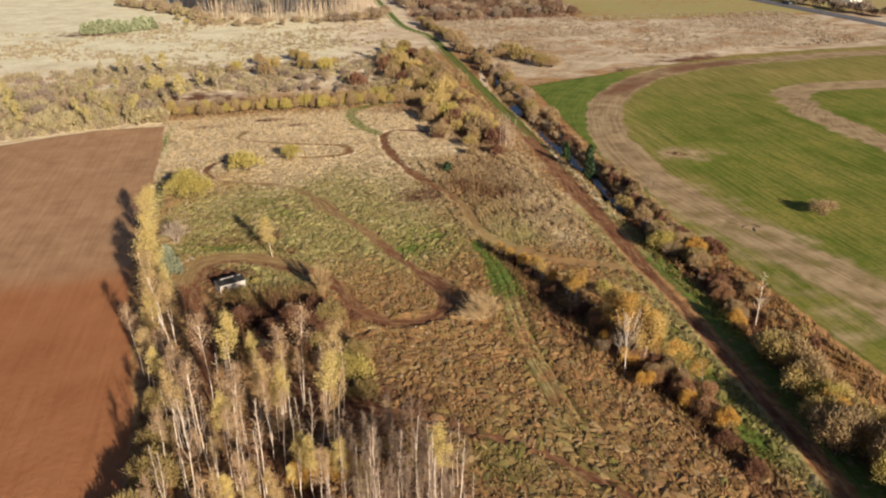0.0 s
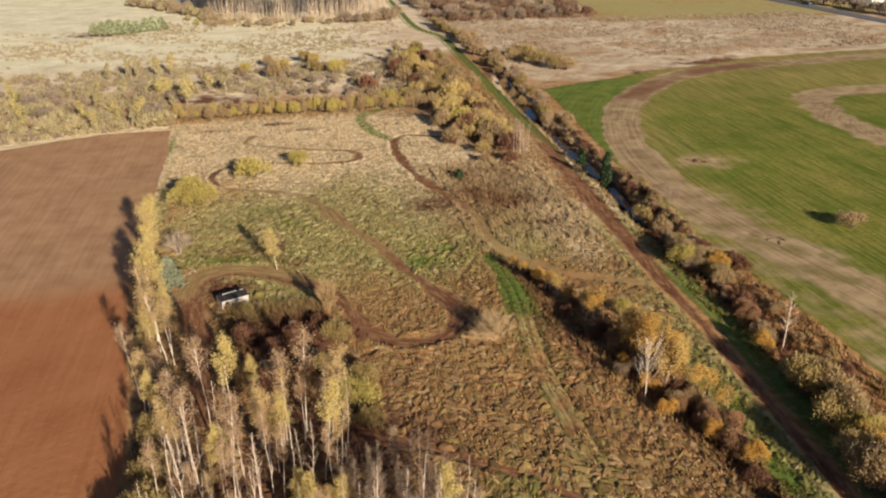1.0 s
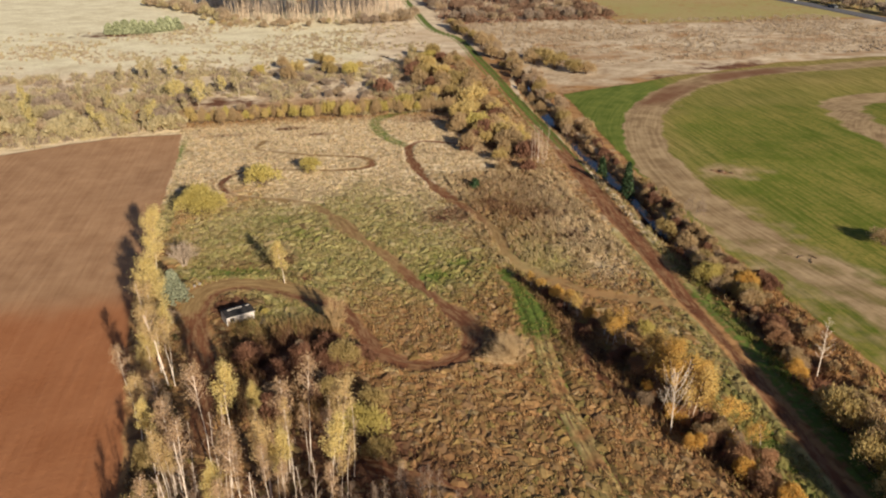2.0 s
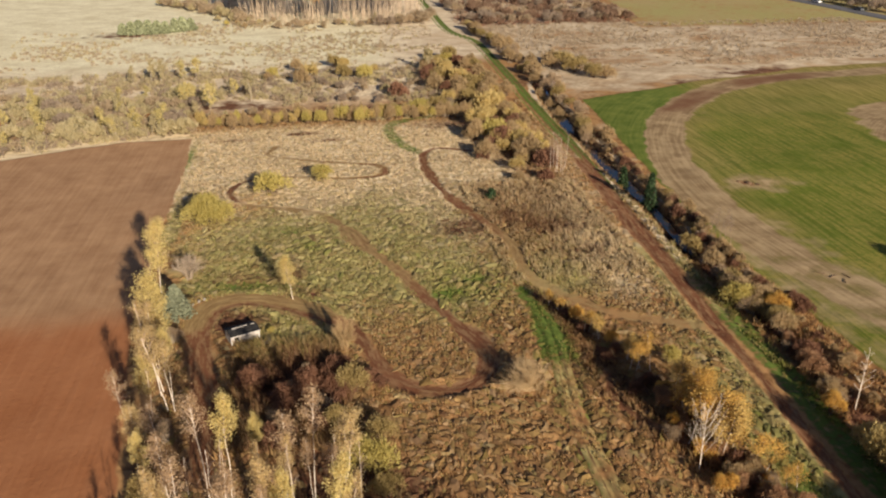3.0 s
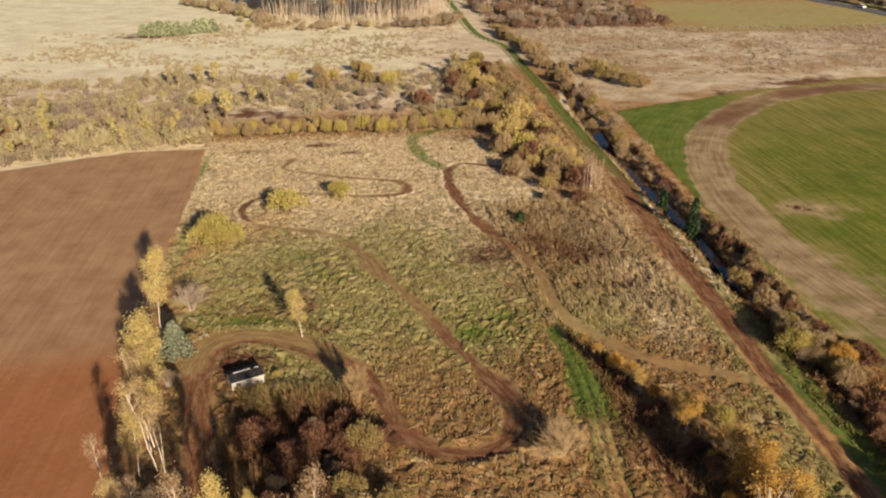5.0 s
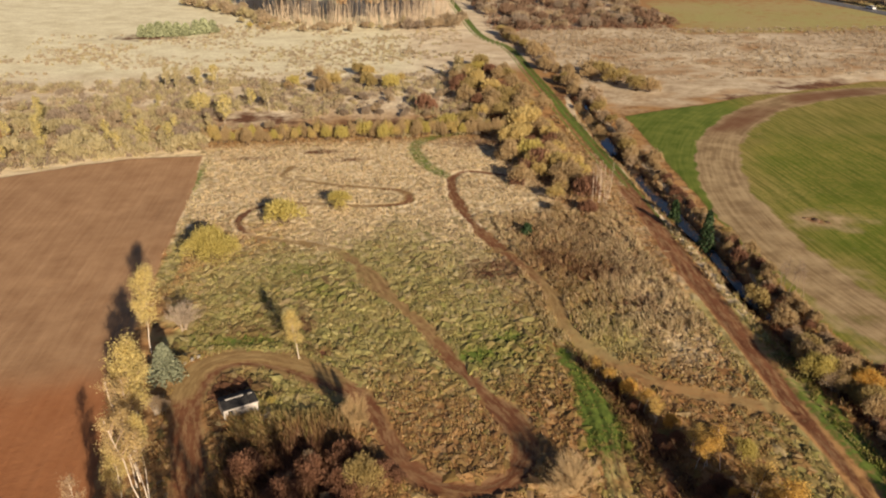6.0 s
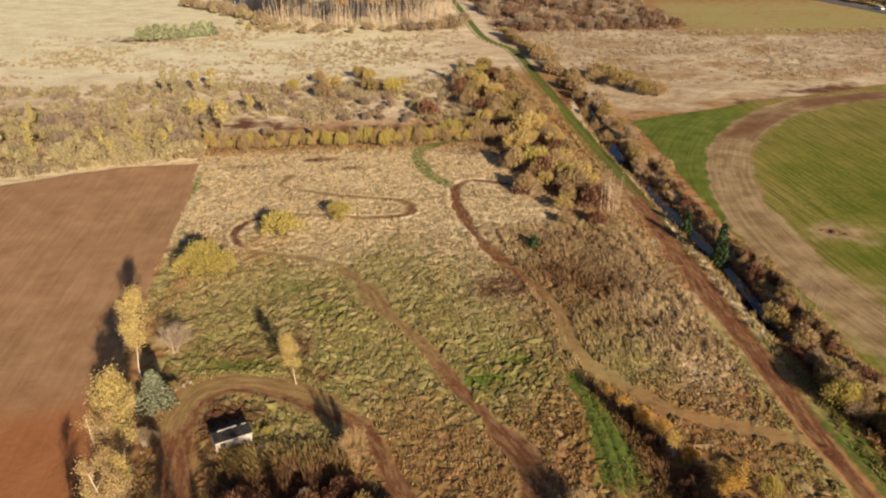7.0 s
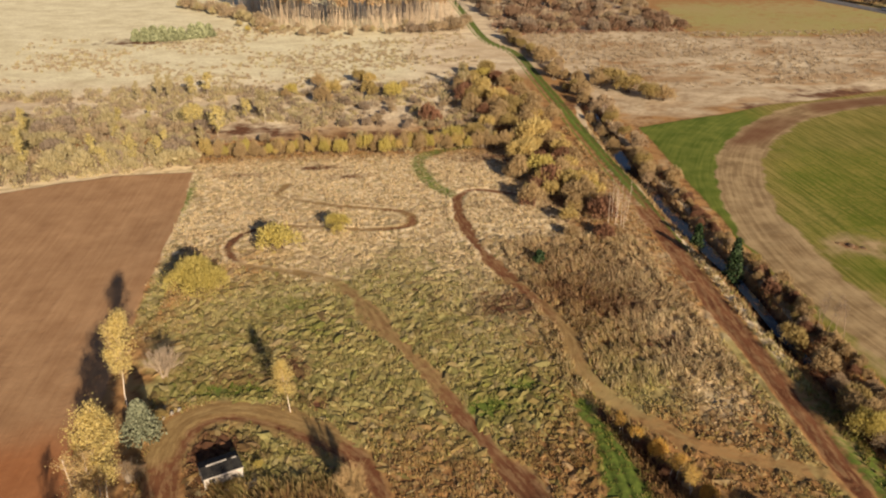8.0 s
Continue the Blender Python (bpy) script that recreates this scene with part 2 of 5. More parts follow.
# ---------------------------------------------------------------- the plan
def lattice(x, y, seed):
    """Smooth noise between 0 and 1 on arrays of places."""
    x, y = np.asarray(x, float), np.asarray(y, float)
    ix, iy = np.floor(x).astype(np.int64), np.floor(y).astype(np.int64)
    fx, fy = x - ix, y - iy
    fx, fy = fx * fx * (3 - 2 * fx), fy * fy * (3 - 2 * fy)

    def corner(a, b):
        k = (a * 374761393 + b * 668265263 + seed * 974711) & 0xFFFFFFFF
        k = ((k ^ (k >> 13)) * 1274126177) & 0xFFFFFFFF
        return ((k ^ (k >> 16)) & 0xFFFF) / 65535.0

    a = corner(ix, iy) * (1 - fx) + corner(ix + 1, iy) * fx
    b = corner(ix, iy + 1) * (1 - fx) + corner(ix + 1, iy + 1) * fx
    return a * (1 - fy) + b * fy


def smooth(v, a, b):
    t = np.clip((v - a) / (b - a), 0, 1)
    return t * t * (3 - 2 * t)


def curve_of(points, step=1.2):
    """A polyline rounded to a smooth curve (Catmull-Rom)."""
    p = np.array(points, float)
    p = np.vstack([2 * p[0] - p[1], p, 2 * p[-1] - p[-2]])
    out = []
    for i in range(1, len(p) - 2):
        k = max(2, int(np.linalg.norm(p[i + 1] - p[i]) / step))
        for t in np.linspace(0, 1, k, endpoint=False):
            out.append(0.5 * (2 * p[i] + (p[i + 1] - p[i - 1]) * t + (2 * p[i - 1] - 5 * p[i] + 4 * p[i + 1] - p[i + 2]) * t * t
                              + (3 * p[i] - p[i - 1] - 3 * p[i + 1] + p[i + 2]) * t ** 3))
    out.append(p[-2])
    return np.array(out)


def away(x, y, line, reach, runs=False):
    """Distance from arrays of places to a polyline (reach where farther), and the side: + to its right."""
    d, side, run = np.full(x.shape, float(reach)), np.zeros(x.shape), np.zeros(x.shape)
    near = np.nonzero((x > line[:, 0].min() - reach) & (x < line[:, 0].max() + reach) & (y > line[:, 1].min() - reach) & (y < line[:, 1].max() + reach))[0]
    px, py = x[near], y[near]
    dn, sn, rn, far_along = d[near], side[near], run[near], 0.0
    for a, b in zip(line[:-1], line[1:]):
        ux, uy = b - a
        m = np.nonzero((np.abs(px - (a[0] + b[0]) / 2) < reach + abs(ux)) & (np.abs(py - (a[1] + b[1]) / 2) < reach + abs(uy)))[0]
        size = math.hypot(ux, uy)
        far_along += size
        if not len(m):
            continue
        qx, qy = px[m] - a[0], py[m] - a[1]
        t = np.clip((qx * ux + qy * uy) / max(ux * ux + uy * uy, 1e-9), 0, 1)
        e = np.hypot(qx - t * ux, qy - t * uy)
        w = e < dn[m]
        dn[m[w]] = e[w]
        sn[m[w]] = np.sign(ux * -qy[w] + uy * qx[w])
        rn[m[w]] = far_along - size + t[w] * size
    d[near], side[near], run[near] = dn, sn, rn
    return (d, side, run) if runs else (d, side)


ROAD = curve_of([(44.2, 26), (44.8, 38.6), (45.8, 47.5), (46.6, 60.9), (47.3, 72), (47.5, 84.8), (48.4, 100), (48.8, 110), (49.4, 120), (50.2, 130),
                 (51.0, 145), (51.7, 160), (52.2, 172), (52.8, 192), (53.3, 207), (54.3, 237), (55.2, 256), (54.8, 272), (50.5, 287), (49.6, 305), (50.5, 345), (52, 420)], 3)
DITCH = curve_of([(51, 36), (52.2, 55), (53.6, 68), (54.2, 80), (54, 96), (54.0, 106), (54.6, 113), (55.1, 122), (55.2, 132), (55.1, 143), (55.6, 152), (56, 168), (58, 190), (60, 205)], 3)
LOOP = curve_of([(-9.6, 66), (-9.9, 74), (-10.6, 79.5), (-11.6, 85), (-12.5, 90), (-12.1, 94.6), (-10.2, 97.1), (-6.8, 97.5), (-2.6, 95.8), (0.9, 93.3), (3.8, 90.6),
                 (5.6, 87.6), (6.8, 83.6), (7.8, 79.8), (10.1, 76.4), (13.2, 74.8), (16.6, 75.4), (18.8, 78), (19.5, 81.4), (18.6, 85.2), (16.8, 89.5), (14.6, 95.6),
                 (11.8, 103), (8.3, 111), (5.2, 118.8), (3.4, 122)], 1)
FADED = curve_of([(5.2, 118.8), (2.4, 123.3), (-1.8, 126.2), (-7, 128.2), (-11, 130.9), (-12.8, 135.4), (-11.4, 140.1), (-7.6, 142.8)], 1)
FAR_LOOP = curve_of([(-7.6, 142.8), (0.1, 141.6), (6, 140), (11, 139.9), (13.8, 141.6), (13.1, 145.4), (10.6, 147.1), (2.6, 149.7), (-3.8, 152.8), (-7.7, 155.7), (-6, 160)], 1)
CROSS = curve_of([(21.9, 151.4), (21.1, 146), (21.2, 142), (22.1, 133.7), (23.7, 126.3), (26.1, 118.6), (28.2, 112.1), (29, 107.3), (28.8, 100), (30.1, 95), (32.7, 91.2),
                  (34.8, 88.2), (38.4, 85.8), (43, 83.8), (47, 81.6)], 1)
SPUR = curve_of([(21.9, 151.4), (24.4, 154.4), (28, 153.6), (32.4, 151.8), (36, 153)], 1)
GRASSY = curve_of([(28, 178.5), (23, 176.8), (18.4, 173.2), (16.9, 168.5), (17.6, 161), (19.8, 155), (21.9, 151.4)], 1)
RUTS = curve_of([(25.6, 98), (27, 94.8), (27.7, 88.8), (27.5, 83), (26.5, 76), (25.75, 70), (25.5, 65), (25.45, 60), (25.45, 51), (25.6, 43), (26, 34)], 1)
LOW_TRACK = curve_of([(-1, 64.5), (3.5, 62.3), (9.2, 58.7), (15.3, 53.6), (19.6, 51.2), (22.7, 47.7), (26.2, 43.4), (29, 38)], 1)
RIM = curve_of([(24.6, 99.6), (26.0, 97.4), (27.7, 93.6), (30.3, 89.9), (33.5, 86.1), (35.1, 83.0), (36.2, 80.6)], 1)
GULLY = curve_of([(29, 93.5), (30.5, 86), (31.2, 78.3), (31.6, 71.1), (33.2, 65.6), (36.2, 58), (37.6, 53), (38.4, 46), (38.3, 36)], 1)
RED_STRIP = curve_of([(32.2, 80.6), (31.6, 78.2), (30.9, 74.6), (30.5, 70.4), (31.2, 68.7), (32.1, 67.1), (34.3, 64.6), (35.6, 61.5)], 1)
STUB = curve_of([(230, 210), (190, 209), (155, 206.5), (134, 204.6), (113, 199), (97, 188.6), (82.5, 173), (73.5, 157.8), (69.8, 148), (66.8, 137), (64.9, 124), (65, 112), (66.2, 100), (68.6, 87), (71, 74), (73, 60), (74, 40)], 3)
STUB_IN = curve_of([(200, 168), (165, 169.8), (146, 171.5), (133, 170), (125.5, 163), (121.7, 151), (119.6, 136), (120.1, 124), (123, 108), (128, 92)], 3)


def blob(x, y, cx, cy, rx, ry, turn=0.0):
    c, s = math.cos(radians(turn)), math.sin(radians(turn))
    u, v = (c * (x - cx) + s * (y - cy)) / rx, (c * (y - cy) - s * (x - cx)) / ry
    return np.exp(-(u * u + v * v) * 0.9)


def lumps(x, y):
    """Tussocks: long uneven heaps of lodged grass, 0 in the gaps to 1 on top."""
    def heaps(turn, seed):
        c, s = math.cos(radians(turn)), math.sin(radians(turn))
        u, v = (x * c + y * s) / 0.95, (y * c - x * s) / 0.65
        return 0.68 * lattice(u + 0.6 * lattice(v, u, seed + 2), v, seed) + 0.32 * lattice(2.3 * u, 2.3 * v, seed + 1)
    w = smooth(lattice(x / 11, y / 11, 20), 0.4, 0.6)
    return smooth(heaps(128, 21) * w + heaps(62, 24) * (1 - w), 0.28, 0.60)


def plan(x, y):
    """What covers the ground at arrays of places (each kind 0 to 1) and how high it lies."""
    x, y = np.asarray(x, float).ravel(), np.asarray(y, float).ravel()
    wob = (lattice(x / 6, y / 6, 3) - 0.5) * 1.1 + (lattice(x / 1.7, y / 1.7, 4) - 0.5) * 0.8
    m = {}
    edge = np.interp(y, [30, 51, 66, 83, 93, 120, 135, 156, 169], [-13.4, -14.8, -16.2, -18.6, -20.2, -21.4, -21.6, -22.3, -23.4])
    top = np.interp(x, [-300, -120, -54, -45, -37, -23], [80, 135, 161, 165, 167.4, 168.8])
    m["plough"] = smooth(np.minimum(edge - x, top - y) + wob * 0.5, -0.4, 0.6)
    m["clay"] = smooth(97 - y + wob * 2 + (x + 25) * 0.1, -3, 5)
    left = np.interp(y, [30, 54, 69, 80, 99, 112, 139, 152, 187], [60.6, 60.5, 60.2, 59.8, 59.2, 59.2, 61.4, 62.4, 66])
    brow = np.interp(x, [60, 66, 88, 103, 116, 141, 201, 400], [187, 188, 196, 203, 206, 214.5, 220, 232])
    crop = smooth(np.minimum(x - left, brow - y) + wob * 0.6, -0.5, 0.7)
    d, hand, m["along"] = away(x, y, STUB, 90, True)
    d2, _ = away(x, y, STUB_IN, 12)
    wide = np.interp(y, [60, 110, 150, 200], [5.2, 4.4, 4.2, 4.0])
    m["across"] = d * hand
    low = smooth(118 - y, -8, 14) * smooth(75 + (118 - y) * 0.12 - x, -2, 5)
    m["stubble"] = crop * np.maximum.reduce([smooth(wide - d + wob, -0.8, 1.0) * (0.68 + 0.32 * smooth(y, 92, 122)), smooth(4.4 - d2 + wob, -0.6, 0.8), low * 0.42, 0.22 * smooth(20 - d + wob * 4, 0, 14) * (hand < 0) * smooth(y, 100, 115) * (0.45 + 0.75 * lattice(x / 13, y / 13, 61)), 0.6 * blob(x, y, 77, 127, 9, 6)])
    m["rust"] = smooth(lattice(x / 15, y / 9, 19), 0.1, 0.6) * smooth(2.6 - np.abs(d - 1) + wob, -1, 2) * smooth(y, 166, 176) * smooth(150 - x, 0, 20) * 0.8
    m["crop"] = crop
    m["olive"] = np.clip(np.maximum(smooth(13 - d + wob * 4, 0, 10), 0.8 * smooth(y + wob * 5, 160, 178)) * (hand < 0) * smooth(y, 96, 115) * (0.5 + 0.6 * lattice(x / 9, y / 9, 78)) + smooth(x, 92, 104) * (hand > 0), 0, 1)
    m["fresh"] = smooth(d * hand + wob, -1, 2) * smooth(y, 118, 132) * smooth(102 - x, 0, 14)
    road, side = away(x, y, ROAD, 9)
    far = smooth(y, 125, 165)
    rut = np.exp(-((road - 0.85) / 0.42) ** 2)
    brown = smooth(np.interp(y, [60, 85, 110], [0.55, 1.0, 1.7]) - np.where(road < 8, np.abs(road * side + np.interp(y, [70, 95], [0.55, 0.0])), 9.0) + wob * 0.4, -0.3, 0.5)
    m["road"] = smooth(1.75 - road, -0.3, 0.3)
    dirt = brown * (1 - far) + rut * far * 0.62 * smooth(330 - y, 0, 60)
    lush = m["road"] * far * (1 - rut * 0.7) * 0.8 + smooth(1.8 - np.abs(road - 2.5), -0.4, 0.6) * (side > 0) * (1 - far * 0.8) * (0.25 + 0.42 * smooth(96 - y, 0, 8)) * smooth(lattice(x / 5, y / 9, 18) + smooth(80 - y, 0, 10), 0.0, 0.35)
    lush = np.maximum(lush, 0.8 * smooth(2.4 - road, 0, 1.0) * smooth(y, 100, 140) * (side > 0))
    tracks = np.full(x.shape, 9.0)
    ruts, mown = np.zeros(x.shape), np.zeros(x.shape)
    m["lane"], m["way"] = road * side, y.copy()
    closest = np.minimum(road, 4.0)
    red = away(x, y, RED_STRIP, 5)[0]
    dirt = np.maximum(dirt, np.maximum(0.7 * blob(x, y, 7.0, 59.2, 5.0, 1.7, -37), 0.75 * blob(x, y, 75.8, 126.6, 3.6, 1.3, -45)))
    dirt = np.maximum(dirt, 0.8 * smooth(0.75 - red + wob * 0.5, -0.3, 0.5))
    loop_half = np.where(y > 84 + 0.55 * np.maximum(x - 12, 0), np.interp(x, [-10.5, -7, 0, 9, 14], [1.9, 1.7, 1.5, 0.95, 1.0]), np.interp(x, [-9, 3, 8, 12, 18], [1.7, 1.3, 1.3, 1.35, 1.4]))
    for line, half in ((LOOP, 1.45), (FAR_LOOP, 0.6), (FADED, 0.65), (CROSS, 1.05), (SPUR, 1.0), (LOW_TRACK, 0.65)):
        e, s, run = away(x, y, line, 5, True)
        near = e < closest
        m["lane"], m["way"], closest = np.where(near, e * s, m["lane"]), np.where(near, run, m["way"]), np.minimum(e, closest)
        if line is LOOP:
            half = loop_half
        tracks = np.minimum(tracks, e + (1.4 - half))
        ruts = np.maximum(ruts, np.exp(-((e - 0.55) / 0.3) ** 2))
        bold, trodden = 0.8, 0.0
        if line is LOOP:
            arc = smooth(y, 88, 93) * smooth(5 - x, 0, 3)
            bold = 0.92 * (1 - arc) + arc * (0.22 + 0.62 * smooth(e * s, 0.1, 1.1))
            bold = bold * (1 - 0.55 * smooth(y, 93, 106) * smooth(x, 2, 6))
            trodden = smooth(half + 0.3 + 0.6 * arc - e + wob * 1.3, -0.5, 0.9) * (0.85 - 0.3 * smooth(88 - y, 0, 8) - 0.2 * smooth(y, 108, 122))
        elif line is FADED:
            bold = 0.12 + 0.75 * smooth(y, 129, 133)
            trodden = 0.6 * smooth(1.3 - e + wob * 0.7, -0.4, 0.7) * smooth(133 - y, 0, 4)
        elif line is FAR_LOOP:
            bold = 0.42 + 0.4 * smooth(x, 6, 11)
            trodden = 0.7 * smooth(1.0 - e + wob * 0.5, -0.3, 0.5)
        elif line is CROSS:
            bold = 0.12 + 0.7 * smooth(y, 106, 118) + 0.25 * smooth(e * s, 0.1, 0.9) * smooth(110 - y, 0, 8)
            trodden = (0.5 + 0.3 * smooth(y, 96, 106)) * smooth(np.interp(y, [82, 96, 116, 124], [1.9, 2.1, 1.8, 1.0]) - e + wob * 1.4, -0.5, 0.9)
        elif line is LOW_TRACK:
            bold, trodden = 0.95, 0.35 * smooth(1.7 - e + wob, -0.4, 0.8)
        mown = np.maximum(mown, trodden)
        dirt = np.maximum(dirt, smooth(half - e + wob * 0.55, -0.35, 0.55) * bold)
    m["mown"] = mown
    m["track"] = smooth(1.4 - tracks, -0.1, 0.2)
    grassy, _ = away(x, y, GRASSY, 5)
    lush = np.maximum(lush, smooth(1.6 - grassy + wob * 0.5, -0.3, 0.8) * 0.62)
    wheel, _ = away(x, y, RUTS, 5)
    wheels = np.maximum(np.exp(-((wheel - 1.15) / 0.24) ** 2), 0.85 * np.exp(-(wheel / 0.2) ** 2)) * smooth(98 - y, 0, 3)
    # Dark rut lines; the outer one also paints in the lane edge's shade.
    centre = np.maximum(0.5 * np.exp(-((wheel - 0.4) / 0.12) ** 2), 0.9 * np.exp(-((wheel - 1.2) / 0.15) ** 2)) * (0.6 + 0.5 * lattice(x / 0.8, y / 3.5, 9)) * smooth(84 - y, 0, 6)
    m["lane2"] = smooth(1.45 - wheel, -0.2, 0.4) * smooth(98 - y, 0, 3) * (0.25 + 0.75 * smooth(y, 48, 60))
    lush = np.maximum(lush, 0.5 * smooth(84 - y, 0, 4) * np.exp(-((wheel - 1.2) / 0.5) ** 2) * (0.75 + 0.35 * lattice(x / 1.1, y / 2.2, 9)))
    lush = np.maximum(lush, 0.85 * smooth(np.interp(y, [76, 84, 96], [2.8, 2.1, 1.2]) - np.abs(wheel - 0.2) + wob * 0.9, -0.3, 1.1) * smooth(y, 73, 82) * smooth(98 - y, 0, 3))
    rim, _ = away(x, y, RIM, 4)
    gully, _ = away(x, y, GULLY, 6)
    # The FADED term paints the shaded bank at its bend as dark ground.
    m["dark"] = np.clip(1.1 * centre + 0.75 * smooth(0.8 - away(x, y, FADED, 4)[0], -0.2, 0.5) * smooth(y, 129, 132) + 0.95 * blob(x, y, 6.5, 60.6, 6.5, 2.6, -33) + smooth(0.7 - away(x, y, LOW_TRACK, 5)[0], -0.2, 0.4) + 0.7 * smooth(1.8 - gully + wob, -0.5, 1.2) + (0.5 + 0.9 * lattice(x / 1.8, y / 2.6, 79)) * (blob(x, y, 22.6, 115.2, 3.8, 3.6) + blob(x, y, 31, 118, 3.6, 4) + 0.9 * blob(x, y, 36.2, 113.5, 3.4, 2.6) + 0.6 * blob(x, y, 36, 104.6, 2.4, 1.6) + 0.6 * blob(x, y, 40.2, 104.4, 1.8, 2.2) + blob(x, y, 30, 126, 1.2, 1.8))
                        # Hollow at (-1, 78): red weeds, with the grove's shade painted into their colour.
                        # Long blob at (-2, 103.5): the lone birch's cast shadow, painted dark.
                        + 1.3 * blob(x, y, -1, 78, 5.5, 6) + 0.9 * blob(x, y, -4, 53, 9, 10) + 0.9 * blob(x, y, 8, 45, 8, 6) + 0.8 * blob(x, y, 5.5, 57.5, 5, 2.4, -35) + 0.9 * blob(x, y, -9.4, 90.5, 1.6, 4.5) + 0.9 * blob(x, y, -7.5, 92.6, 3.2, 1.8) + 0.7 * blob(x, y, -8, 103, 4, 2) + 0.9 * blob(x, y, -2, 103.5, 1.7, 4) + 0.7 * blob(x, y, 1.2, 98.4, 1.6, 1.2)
                        # Weak broad blobs at x 35 to 41: brown weeds plus painted cloud shade.
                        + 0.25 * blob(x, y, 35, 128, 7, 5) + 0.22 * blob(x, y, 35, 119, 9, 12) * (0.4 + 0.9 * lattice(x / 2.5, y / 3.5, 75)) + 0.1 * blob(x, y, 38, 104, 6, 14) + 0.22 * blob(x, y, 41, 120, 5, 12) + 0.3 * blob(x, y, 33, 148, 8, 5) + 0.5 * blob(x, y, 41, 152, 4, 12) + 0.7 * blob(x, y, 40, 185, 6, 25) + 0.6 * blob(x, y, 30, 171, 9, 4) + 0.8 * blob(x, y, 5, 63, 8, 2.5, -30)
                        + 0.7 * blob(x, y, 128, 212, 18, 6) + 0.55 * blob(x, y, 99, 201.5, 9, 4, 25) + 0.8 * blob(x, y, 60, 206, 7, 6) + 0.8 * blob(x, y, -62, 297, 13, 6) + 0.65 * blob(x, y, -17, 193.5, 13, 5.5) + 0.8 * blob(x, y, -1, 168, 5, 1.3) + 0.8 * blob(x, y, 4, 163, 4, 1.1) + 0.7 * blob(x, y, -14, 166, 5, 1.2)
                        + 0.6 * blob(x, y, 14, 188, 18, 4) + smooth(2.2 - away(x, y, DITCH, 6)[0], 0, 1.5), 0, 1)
    m["green"] = np.clip(0.8 * smooth(2.4 - np.abs(y - top - 1.6), 0, 1) * smooth(-22 - x, 0, 2) + 0.75 * smooth(1.3 - np.abs(x - edge - 1.3), -0.3, 0.6) * smooth(y, 112, 120) * smooth(168 - y, 0, 4) + 0.6 * smooth(1.2 - np.abs(road - 2.4), -0.2, 0.6) * smooth(112 - y, 0, 10) + 0.5 * m["lane2"] * smooth(86 - y, 0, 5) + 0.7 * blob(x, y, 4, 106, 17, 14) + 0.9 * blob(x, y, 1, 110, 9, 13) + 0.95 * blob(x, y, 18, 99, 7, 9) + 0.95 * blob(x, y, -2.5, 91, 6, 6) + 0.8 * blob(x, y, -8, 108, 9, 6) + 1.2 * blob(x, y, -8.0, 101.6, 6.5, 2.2)
                         + 0.7 * blob(x, y, 12, 118, 10, 8) + 0.8 * blob(x, y, -10, 118, 8, 5) + 0.5 * blob(x, y, 20, 49, 6, 6) + 0.75 * smooth(np.minimum(x - 118 - (y - 290) * 0.2, y - 286), 0, 8) * smooth(390 - y, 0, 30) * (0.7 + 0.5 * lattice(x / 22, y / 14, 72)) + 0.9 * blob(x, y, 42.2, 62, 1.9, 20)
                         + 0.6 * blob(x, y, 36, 100, 7, 9) + 0.5 * blob(x, y, 33, 97, 4.5, 4.5) + 0.6 * blob(x, y, 27, 142, 4, 7) + 0.6 * blob(x, y, 12, 133, 7, 6) + 0.5 * blob(x, y, 4, 126, 16, 8) + 0.4 * blob(x, y, 20, 120, 6, 12), 0, 1)
    lush = np.maximum.reduce([lush, 0.8 * blob(x, y, -8.4, 101.4, 5.5, 1.7), 0.85 * blob(x, y, 17.6, 96, 3.0, 3.0), 0.5 * blob(x, y, 0, 112, 3, 2), 0.62 * blob(x, y, 21.5, 98.5, 4.5, 4) * (0.5 + 0.8 * lattice(x / 1.3, y / 1.6, 80)), 0.5 * blob(x, y, -3, 118, 4, 2), 0.95 * blob(x, y, 41.2, 47.5, 1.8, 4), 0.95 * blob(x, y, 42.2, 58, 1.9, 11) * (0.55 + 0.6 * lattice(x / 1.5, y / 2.5, 74)),
                              0.5 * blob(x, y, 17, 49.5, 3, 3), 0.7 * blob(x, y, -22.2, 156, 0.9, 9)])
    m["lush"] = np.clip(lush, 0, 1) * (1 - crop)
    far_green = smooth(np.minimum(x - 118, y - 286), 0, 8) * smooth(420 - y, 0, 30)
    m["pale"] = (1 - 0.9 * far_green) * np.clip(smooth(y + wob * 3, 172, 215) * 0.9
                        , 0, 1) * (1 - crop) * (1 - (0.05 + 0.2 * smooth(lattice(x / 17, y / 8, 71), 0.35, 0.75) + 0.3 * smooth(lattice(x / 5, y / 3, 73), 0.45, 0.7)) * smooth(x, 54, 60) * smooth(300 - y, 0, 10)) * (1 - (0.6 - 0.35 * smooth(y, 232, 262)) * smooth(21 - np.abs(x - 47), 0, 9) * smooth(310 - y, 0, 20))
    m["stale"] = smooth(x, 55, 62) * (0.55 + 0.45 * smooth(lattice(x / 30, y / 14, 76), 0.3, 0.7))
    # Far-left field: dry yellowish grass, paled further by painted glare.
    m["sere_glare"] = smooth(y + wob * 5, 222, 250) * smooth(30 - x, 0, 14)
